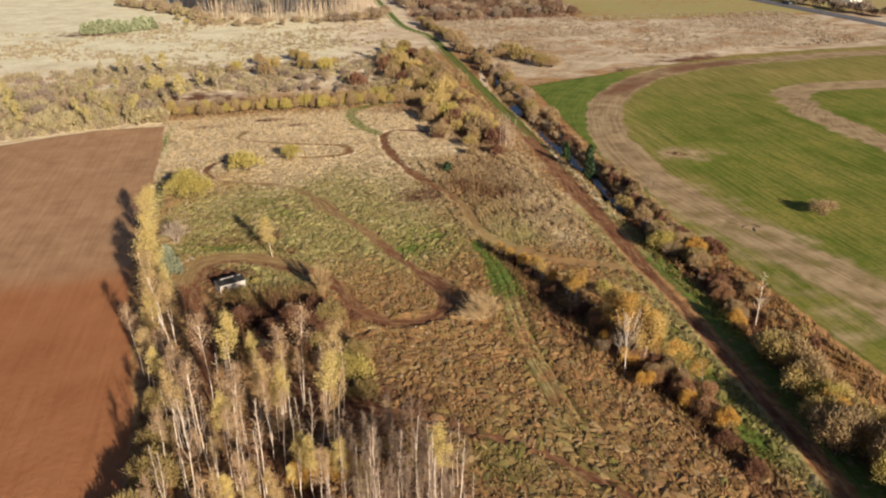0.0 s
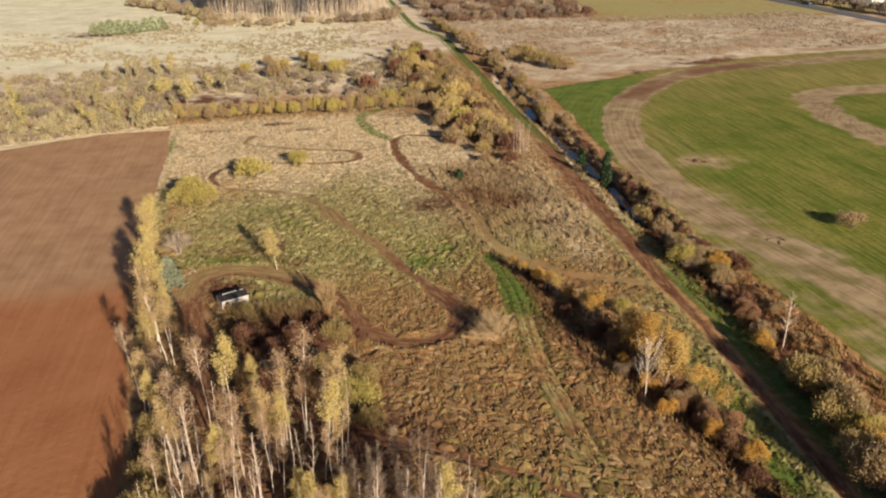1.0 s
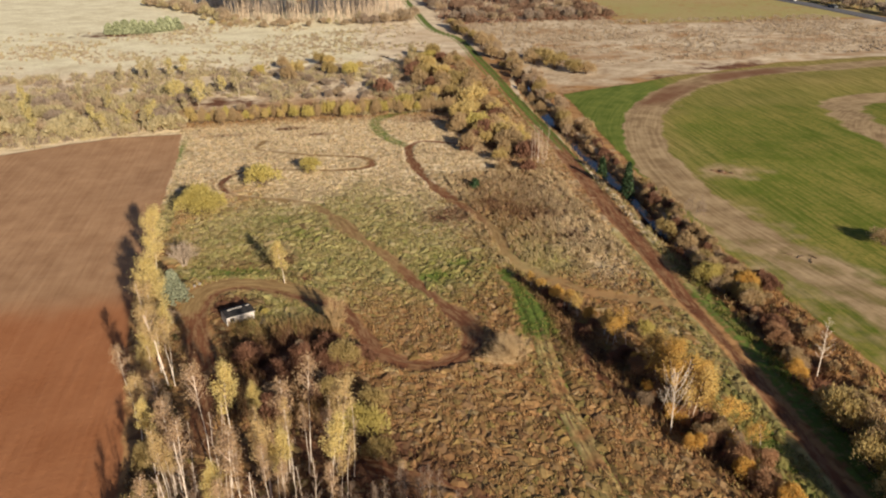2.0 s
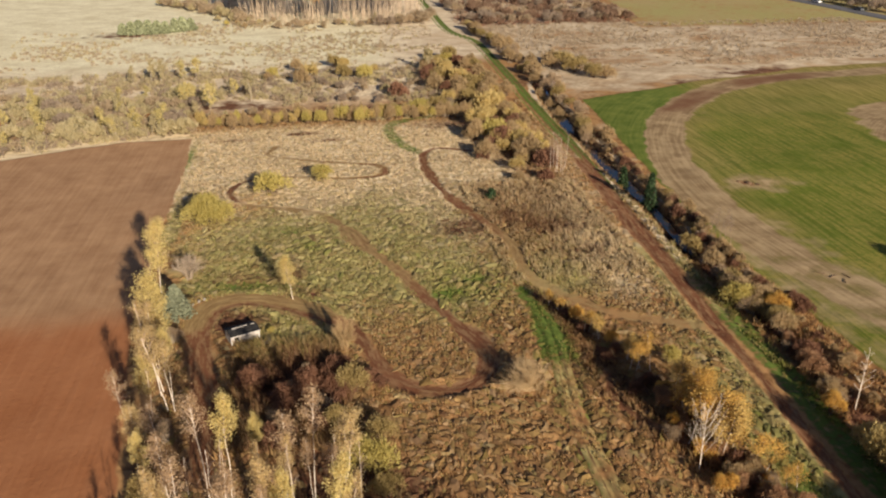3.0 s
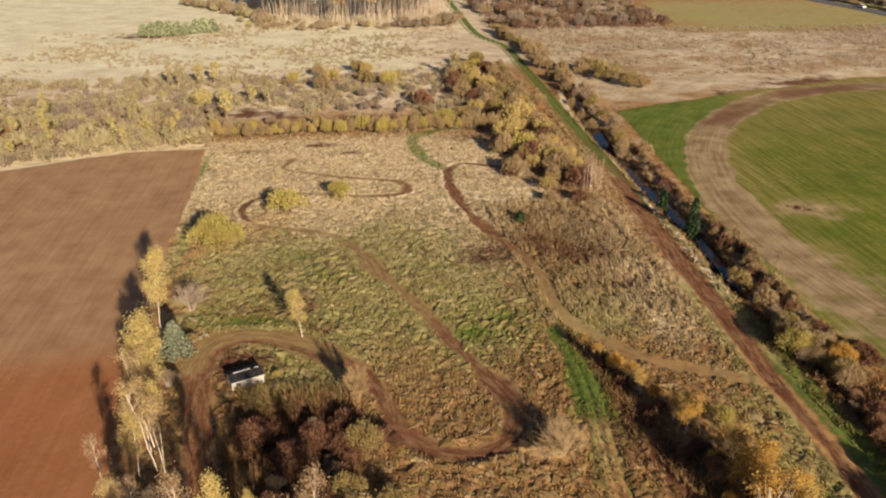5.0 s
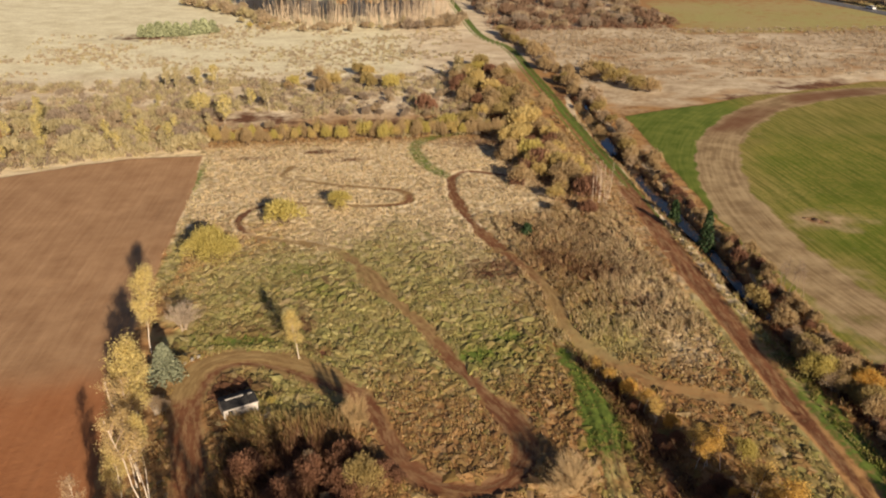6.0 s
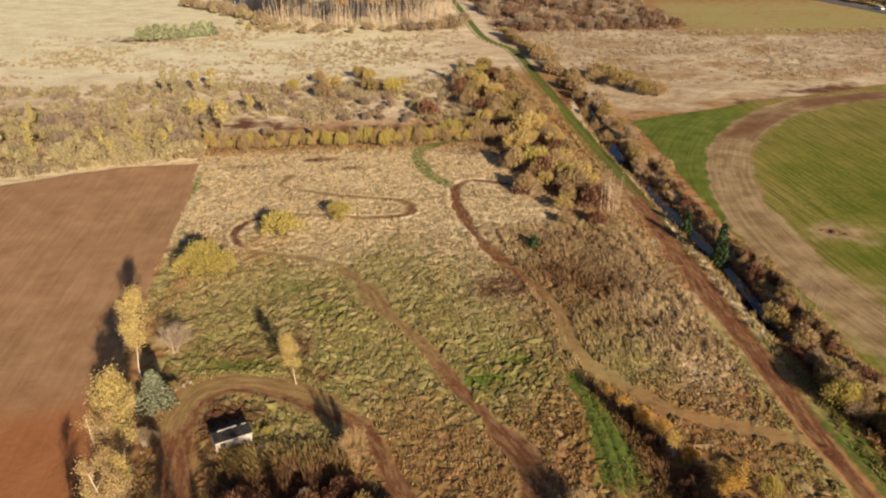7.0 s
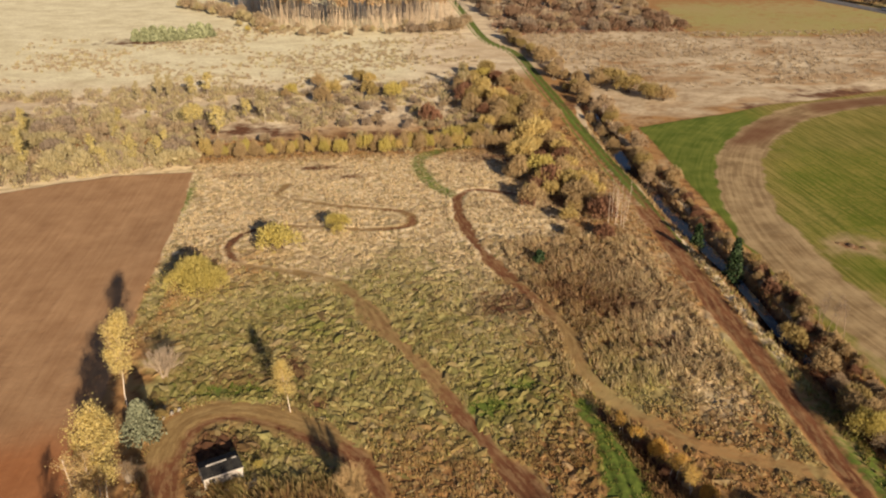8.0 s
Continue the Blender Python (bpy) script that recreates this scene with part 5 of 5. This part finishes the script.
def tussocks(name, label, count, box, seed, wide, tall):
    """Rounded tussocks of lodged grass, each a low ragged dome drawn out along the way it lies."""
    r = np.random.default_rng(seed)
    x, y = r.uniform(box[0], box[1], count), r.uniform(box[2], box[3], count)
    m = plan(x, y)
    bare = np.maximum.reduce([m["dirt"], m["plough"], m["crop"], m["road"], m["track"] * 0.9, mown_of(m), m["lane2"] * 0.65, m["lush"] * 0.7])
    ok = (bare < r.uniform(0.15, 0.55, count)) & (m["mown"] < 0.8 - wide)
    x, y, z = x[ok], y[ok], m["height"][ok]
    tone = {k: (np.maximum(m["pale"], m["hay"]) if k == "pale" else m[k])[ok] for k in ("green", "lush", "dark", "pale")}
    n, sides = len(x), 6
    tone["dark"] = tone["dark"] * np.where(r.uniform(size=n) < 0.3, 0.25, 1.0)
    lie = lattice(x / 9, y / 9, 32) * 1.5 + 0.9 + r.normal(size=n) * 0.6
    q = wide * r.uniform(0.6, 1.3, n) * (1 + 0.35 * smooth(90 - y, 0, 15))
    h = tall * r.uniform(0.3, 1.3, n) * (0.3 + 0.75 * lattice(x / 4, y / 4, 34) + 0.4 * smooth(y, 86, 96) * smooth(118 - y, 0, 8) * smooth(29 - x, 0, 4) + 0.45 * smooth(92 - y, 0, 20))
    rings = []
    for f, up in ((1.0, 0.0), (0.72, 0.72)):
        for k in range(sides):
            t = 2 * math.pi * k / sides + 0.3 * (f < 1)
            u, v = np.cos(t) * q * 1.6 * f * r.uniform(0.5, 1.45, n), np.sin(t) * q * 0.85 * f * r.uniform(0.5, 1.45, n)
            u = u + (1 - f) * q * 0.5
            rings.append(np.stack([x + u * np.cos(lie) - v * np.sin(lie), y + u * np.sin(lie) + v * np.cos(lie), z - 0.06 + h * up * r.uniform(0.3, 1.4, n)], 1))
    rings.append(np.stack([x + 0.3 * q * np.cos(lie), y + 0.3 * q * np.sin(lie), z + h], 1))
    v = np.stack(rings, 1)
    per = 2 * sides + 1
    f = []
    for k in range(sides):
        e = (k + 1) % sides
        f += [(k, e, sides + e), (k, sides + e, sides + k), (sides + k, sides + e, 2 * sides)]
    f = (np.array(f)[None] + (np.arange(n) * per)[:, None, None]).reshape(-1, 3)
    attrs = {k: np.clip(np.repeat(t + r.normal(size=n) * 0.2, per), 0, 1) for k, t in tone.items()}
    return tagged(new(name, mesh_of(name, v.reshape(-1, 3), f, GRASS, False, attrs)), label, "grass", kind="stuff")


tussocks("grass_tussocks", "low domed tussocks of lodged straw and green grass", 15000, (-15, 46, 38, 112), 421, 0.43, 0.20)
tussocks("grass_tussocks", "pale domed tussocks of the farther meadow", 17000, (-24, 50, 112, 180), 422, 0.52, 0.09)
tussocks("grass_tussocks", "large yellow-green tussocks of long lodged grass", 2100, (-16, 30, 92, 134), 423, 0.66, 0.26)
tufts("meadow_grass", "dense lodged straw and green grass tussocks", 60000, (-15, 46, 38, 112), 401, 0.32, 4, 0.5)
tufts("meadow_grass", "pale dry grass of the farther meadow", 26000, (-24, 50, 112, 178), 402, 0.36, 4, 0.45)
tufts("tall_dry_weeds", "tall pale dry weeds standing in clumps beside the farm road", 15000, (26, 45.5, 97, 134), 405, 0.72, 5, 0.42)
tufts("weed_thicket", "red-brown dry brambles filling the gully", 9000, (26, 42, 44, 97), 406, 0.75, 5, 0.15, GULLY)
tufts("ditch_grass", "tall dry reeds along the ditch banks", 9000, (49.5, 60, 38, 190), 403, 0.75, 5, 0.35)
tufts("weed_thicket", "dark red-brown dry weeds in the hollow beside the hut", 4300, (-8, 4, 68, 87.3), 404, 1.1, 6, 0.2)


def scrub(name, label, count, place, seed, tall, materials, each=46, size=0.24):
    """Low scrub too thick to count: small domes of leaves run together."""
    r = np.random.default_rng(seed)
    for k, mat in enumerate(materials):
        cs, mids = [], []
        for _ in range(count):
            x, y = place(r)
            h = tall * r.uniform(0.4, 1.2)
            d = r.normal(size=(each, 3))
            d /= np.linalg.norm(d, axis=1)[:, None]
            d[:, 2] = np.abs(d[:, 2])
            w = h * r.uniform(0.8, 1.5)
            mids.append((x, y, 0.0))
            cs.append(np.array((x, y, 0.0)) + d * (w, w, h) * r.uniform(0.55, 1, (each, 1)))
        c = np.concatenate(cs)
        tagged(new(name, mesh_of(name, *twigs(r, c, size, c - np.repeat(np.array(mids), each, 0)), mat)), label, "scrub", kind="stuff")


def wild(r):
    while True:
        x, y = r.uniform(-95, 36), r.uniform(146, 232)
        if y < np.interp(x, [-95, -54, -24], [147.5, 163.5, 172]) or lattice(x / 14, y / 9, 51) < r.uniform(0.25, 0.6) or ((x + 17) / 13) ** 2 + ((y - 193.5) / 6) ** 2 < r.uniform(0.5, 1.2):
            continue
        return x, y


scrub("field_scrub", "low yellowing scrub over the abandoned field", 420, wild, 411, 1.3, (WEED, REED, BROWN, WEED))


def beyond(r):
    x, y = r.uniform(57, 128), 297 + r.exponential(28)
    return x, y + 0.08 * (x - 57)


scrub("far_scrub", "brown scrub beyond the straw field", 160, beyond, 412, 2.4, (RUST, UMBER))


def straw_field(r):
    while True:
        x, y = r.uniform(58, 215), r.uniform(208, 300)
        if y > 218 + 0.06 * (x - 60) and lattice(x / 16, y / 11, 52) > r.uniform(0.0, 0.8):
            return x, y


def far_meadow(r):
    while True:
        x, y = r.uniform(-95, 44), r.uniform(226, 322)
        if lattice(x / 18, y / 10, 53) > r.uniform(0.3, 0.85):
            return x, y


scrub("dry_weeds", "low clumps of dry weeds over the straw field", 1100, straw_field, 413, 0.6, (HAULM, HAULM, REED), 18, 0.24)
scrub("dry_weeds", "low clumps of dry weeds over the far meadow", 700, far_meadow, 414, 0.6, (HAULM, WEED, REED), 18, 0.26)


# ---------------------------------------------------------------- water in the ditch
def water():
    n = Net("ditch_water")
    w = n.noise(3.0, 3)
    n.bump(w, 0.08, 0.02)
    n.done((0.012, 0.017, 0.022), 0.06, 0.5)
    verts, faces = [], []
    for i, (x, y) in enumerate(DITCH[DITCH[:, 1] > 97]):
        half = float(np.interp(y, [97, 122, 130, 160], [0.65, 0.75, 1.25, 1.3]))
        verts += [(x - half, y, -0.72), (x + half, y, -0.72)]
        if i:
            faces.append((2 * i - 2, 2 * i - 1, 2 * i + 1, 2 * i))
    tagged(new("water", mesh_of("water", verts, faces, n.mat)), "still dark water in a narrow drainage ditch", "water", kind="structure")


water()


# ---------------------------------------------------------------- paved road and verge
def paved_road():
    line = curve_of([(234, 225), (231, 262), (229, 300), (226, 340), (221, 375), (214, 420), (204, 480)], 6)
    asphalt = plain("asphalt", (0.10, 0.10, 0.11), (0.17, 0.17, 0.18), 0.8, 0.8)
    verts, faces = [], []
    for i, (x, y) in enumerate(line):
        verts += [(x - 3.4, y, 0.32), (x + 3.4, y, 0.32), (x - 4.4, y, -0.2), (x + 4.4, y, -0.2)]
        if i:
            a, b = 4 * i - 4, 4 * i
            faces += [(a, a + 1, b + 1, b), (a + 2, a, b, b + 2), (a + 1, a + 3, b + 3, b + 1)]
    tagged(new("paved_road", mesh_of("paved_road", verts, faces, asphalt)), "grey asphalt road far beyond the fields", "road", kind="structure")


paved_road()


# ---------------------------------------------------------------- the hut
def box(bm, sx, sy, sz, at, rot=(0, 0, 0), bevel=0.0):
    m = Matrix.LocRotScale(at, Euler([radians(a) for a in rot]), None) @ Matrix.Diagonal((sx, sy, sz, 1))
    made = bmesh.ops.create_cube(bm, size=1, matrix=m)["verts"]
    if bevel:
        edges = {e for v in made for e in v.link_edges}
        bmesh.ops.bevel(bm, geom=list(edges), offset=bevel, segments=1, affect="EDGES")


def bm_part(name, material, parent, shapes, label="", bevel=0.0):
    bm = bmesh.new()
    for s in shapes:
        box(bm, *s, bevel=bevel)
    me = bpy.data.meshes.new(name)
    bm.to_mesh(me)
    bm.free()
    me.materials.append(material)
    return part(name, me, parent, label)


def hut():
    white = plain("whitewashed_boards", (0.15, 0.135, 0.12), (0.50, 0.46, 0.42), 2.2, 0.9)
    tar = plain("black_roofing_felt", (0.012, 0.012, 0.014), (0.04, 0.038, 0.036), 3.0, 0.75)
    edge = plain("grey_weathered_wood", (0.34, 0.31, 0.28), (0.60, 0.57, 0.53), 4.0, 0.85)
    # Near-black colour stands in for the unlit inside; the back wall shares it.
    gloom = plain("unlit_interior", (0.015, 0.013, 0.012), (0.03, 0.026, 0.023), 3.0, 0.9)
    root = new("hut")
    w, d, hf, hr, hb = 3.5, 2.2, 2.0, 2.26, 1.85
    ridge = 1.08
    front = bm_part("front_wall", white, root, [(0.42, 0.14, hf, (-w / 2 + 0.21, 0, hf / 2)), (0.55, 0.14, 1.15, (-w / 2 + 0.695, 0, 0.575)),
                                        (0.55, 0.14, 0.25, (-w / 2 + 0.695, 0, hf - 0.125)), (w - 0.97, 0.14, hf, (0.485, 0, hf / 2))], "whitewashed board wall")
    bm_part("window_opening", gloom, front, [(0.53, 0.03, 0.58, (-w / 2 + 0.695, 0.04, 1.45))], "dark empty window")
    for x in (-w / 2 + 0.06, w / 2 - 0.06):
        outline = [(0.08, 0), (d - 0.06, 0), (d - 0.06, hb), (ridge, hr), (0.08, hf)]
        verts = [(x + t, a, b) for t in (-0.06, 0.06) for a, b in outline]
        me = bpy.data.meshes.new("gable_wall")
        me.from_pydata(verts, [], [(4, 3, 2, 1, 0), (5, 6, 7, 8, 9)] + [(k, (k + 1) % 5, 5 + (k + 1) % 5, 5 + k) for k in range(5)])
        me.materials.append(white)
        part("gable_wall", me, root)
    bm_part("back_wall", gloom, root, [(w, 0.12, hb, (0, d, hb / 2))], "near-black back wall")
    for a, za, b, zb, label in ((-0.30, hf - 0.04, ridge, hr, "black felt roof sheet"), (ridge, hr, d + 0.3, hb - 0.08, "black felt roof sheet sagging at the back")):
        tilt = math.degrees(math.atan2(zb - za, b - a))
        for k in range(4):
            x = -w / 2 - 0.1 + (w + 0.2) * (k + 0.5) / 4
            bm_part("roof_sheet", tar, root, [((w + 0.2) / 4 - 0.015, math.hypot(b - a, zb - za), 0.05, (x, (a + b) / 2, (za + zb) / 2 + 0.05 + 0.008 * (k % 2)), (tilt, 0, 0))], label, 0.012)
    bm_part("ridge_board", edge, root, [(1.9, 0.15, 0.05, (-0.3, ridge - 0.03, hr + 0.09), (8, 0, 1.0))], "pale ridge board")
    bm_part("ridge_board", edge, root, [(0.45, 0.13, 0.05, (1.35, ridge - 0.05, hr + 0.09), (8, 0, -3))], "pale ridge board")
    bm_part("fascia_board", edge, root, [(w + 0.16, 0.05, 0.12, (0, -0.33, hf - 0.06), (0, 0, 0))], "pale eaves board")
    bm_part("corner_post", edge, root, [(0.14, 0.16, hf, (-w / 2 + 0.03, -0.06, hf / 2))])
    bm_part("corner_post", edge, root, [(0.14, 0.16, hf, (w / 2 - 0.03, -0.06, hf / 2))])
    z = height(-7.2, 89.5)
    root.matrix_basis = pose(-6.95, 87.75, z - 0.62, 0, 0, 23) @ Matrix.Diagonal((0.93, 0.93, 0.91, 1))
    tagged(root, "small derelict hut with whitewashed front and black felt roof", "hut")
    for k in range(7):
        plank = new("fallen_board")
        bm_part("board", edge, plank, [(rng.uniform(0.9, 2.2), 0.2, 0.04, (0, 0, 0))], "", 0.008)
        x, y = -6.6 + rng.uniform(-0.6, 1.9), 86.9 + rng.uniform(-0.5, 0.8)
        plank.matrix_basis = pose(x, y, height(x, y) + 0.06 + 0.035 * k, rng.uniform(-6, 6), rng.uniform(-4, 4), rng.uniform(5, 55))
        tagged(plank, "weathered grey board fallen in front of the hut", "board", "boards before the hut")


hut()


# ---------------------------------------------------------------- loose things
def lump(name, label, category, x, y, r, h, material, seed, sides=10):
    """An uneven heap that rests on the ground."""
    g = np.random.default_rng(seed)
    verts, faces = [], []
    for i in range(5):
        f = i / 4
        for s in range(sides):
            t = 2 * math.pi * s / sides
            q = r * math.cos(f * math.pi / 2) * g.uniform(0.8, 1.15) + 0.02
            verts.append((math.cos(t) * q, math.sin(t) * q * 0.7, h * math.sin(f * math.pi / 2) * g.uniform(0.85, 1.1) - 0.12 * (i == 0)))
    for i in range(4):
        for s in range(sides):
            q = (s + 1) % sides
            faces.append((i * sides + s, i * sides + q, (i + 1) * sides + q, (i + 1) * sides + s))
    ob = new(name, mesh_of(name, verts, faces, material, True))
    ob.matrix_basis = pose(x, y, height(x, y), 0, 0, g.uniform(0, 360))
    return tagged(ob, label, category)


SOIL = plain("dark_damp_soil", (0.10, 0.06, 0.035), (0.20, 0.125, 0.075), 2.0, 0.95)
STONE = plain("pale_rubble", (0.18, 0.16, 0.135), (0.33, 0.30, 0.26), 3.0, 0.9)
for x, y, r, h in ((75.6, 127.0, 0.8, 0.24), (76.9, 126.1, 0.5, 0.16), (74.2, 127.9, 0.45, 0.14)):
    lump("earth_mound", "dark heap of soil in the crop field", "soil heap", x, y, r, h, SOIL, int(x * 10))
for x, y, r in ((-14.1, 97.3, 0.5), (-13.3, 97.9, 0.35), (-14.8, 96.7, 0.4), (-12.7, 98.4, 0.3)):
    lump("rubble_stone", "pale rubble stone beside the track", "stone", x, y, r, r * 0.8, STONE, int(-x * 10), 7)
for k, (x, y, turn) in enumerate(((68.7, 92.4, 20), (67.4, 93.6, 150), (69.4, 91.0, 60), (70.4, 92.2, 100))):
    sv, sf = [], []
    tube(sv, sf, [(-1.1, 0, 0.1), (-0.3, 0.1, 0.14), (0.5, -0.05, 0.13), (1.2, 0.1, 0.1)], [0.12, 0.1, 0.08, 0.04], 6)
    tube(sv, sf, [(0.2, 0, 0.14), (0.6, 0.4, 0.35)], [0.05, 0.02], 5)
    log = new("fallen_branch", mesh_of("fallen_branch", sv, sf, TWIG_BARK, True))
    log.matrix_basis = pose(x, y, height(x, y) + 0.02, 0, 0, turn) @ Matrix.Diagonal((0.6, 0.6, 0.6, 1))
    tagged(log, "dark fallen branch at the edge of the stubble", "branch", "fallen branches")


# ---------------------------------------------------------------- cars and a house by the far road
def car(paint, x, y, turn, label):
    root = new("car")
    glass = plain("dark_car_glass", (0.01, 0.012, 0.014), (0.02, 0.022, 0.025), 2.0, 0.1)
    rubber = plain("tyre_rubber", (0.015, 0.015, 0.015), (0.03, 0.03, 0.03), 6.0, 0.9)
    bm_part("body", paint, root, [(1.76, 4.3, 0.62, (0, 0, 0.62))], "", 0.12)
    bm_part("roof", paint, root, [(1.5, 1.9, 0.1, (0, -0.25, 1.42))], "", 0.04)
    bm_part("side_glass", glass, root, [(1.54, 2.3, 0.46, (0, -0.25, 1.14))], "dark window band", 0.1)
    for a in (-0.78, 0.78):
        for b in (-1.35, 1.35):
            sv, sf = [], []
            tube(sv, sf, [(a - 0.11, b, 0.32), (a - 0.1, b, 0.32), (a + 0.1, b, 0.32), (a + 0.11, b, 0.32)], [0.05, 0.32, 0.32, 0.05], 12)
            part("wheel", mesh_of("wheel", sv, sf, rubber, True), root)
    root.matrix_basis = pose(x, y, 0.32, 0, 0, turn)
    tagged(root, label, "car")


car(plain("white_car_paint", (0.72, 0.72, 0.72), (0.80, 0.80, 0.80), 1.0, 0.3), 227.0, 341.0, 6, "white car on the far asphalt road")
car(plain("grey_car_paint", (0.10, 0.11, 0.12), (0.15, 0.16, 0.17), 1.0, 0.3), 230.2, 316.0, 5, "dark grey car on the far asphalt road")


def house():
    root = new("house")
    wall = plain("pale_rendered_wall", (0.55, 0.56, 0.53), (0.74, 0.75, 0.72), 0.6, 0.9)
    tiles = plain("grey_roofing", (0.16, 0.14, 0.13), (0.27, 0.24, 0.22), 1.5, 0.85)
    dark = plain("dark_window_pane", (0.02, 0.023, 0.026), (0.04, 0.044, 0.05), 2.0, 0.15)
    bm_part("wall", wall, root, [(9, 7, 3.4, (0, 0, 1.7))], "pale rendered wall")
    for side in (-1, 1):
        bm_part("roof", tiles, root, [(9.8, 4.4, 0.18, (0, side * 1.95, 4.4), (-side * 31, 0, 0))], "grey pitched roof")
    for x in (-2.8, 0, 2.8):
        bm_part("window", dark, root, [(1.1, 0.1, 1.2, (x, -3.52, 1.9))])
    root.matrix_basis = pose(262, 316, 0.0, 0, 0, 20)
    tagged(root, "pale single-storey house behind roadside bushes", "house")


house()
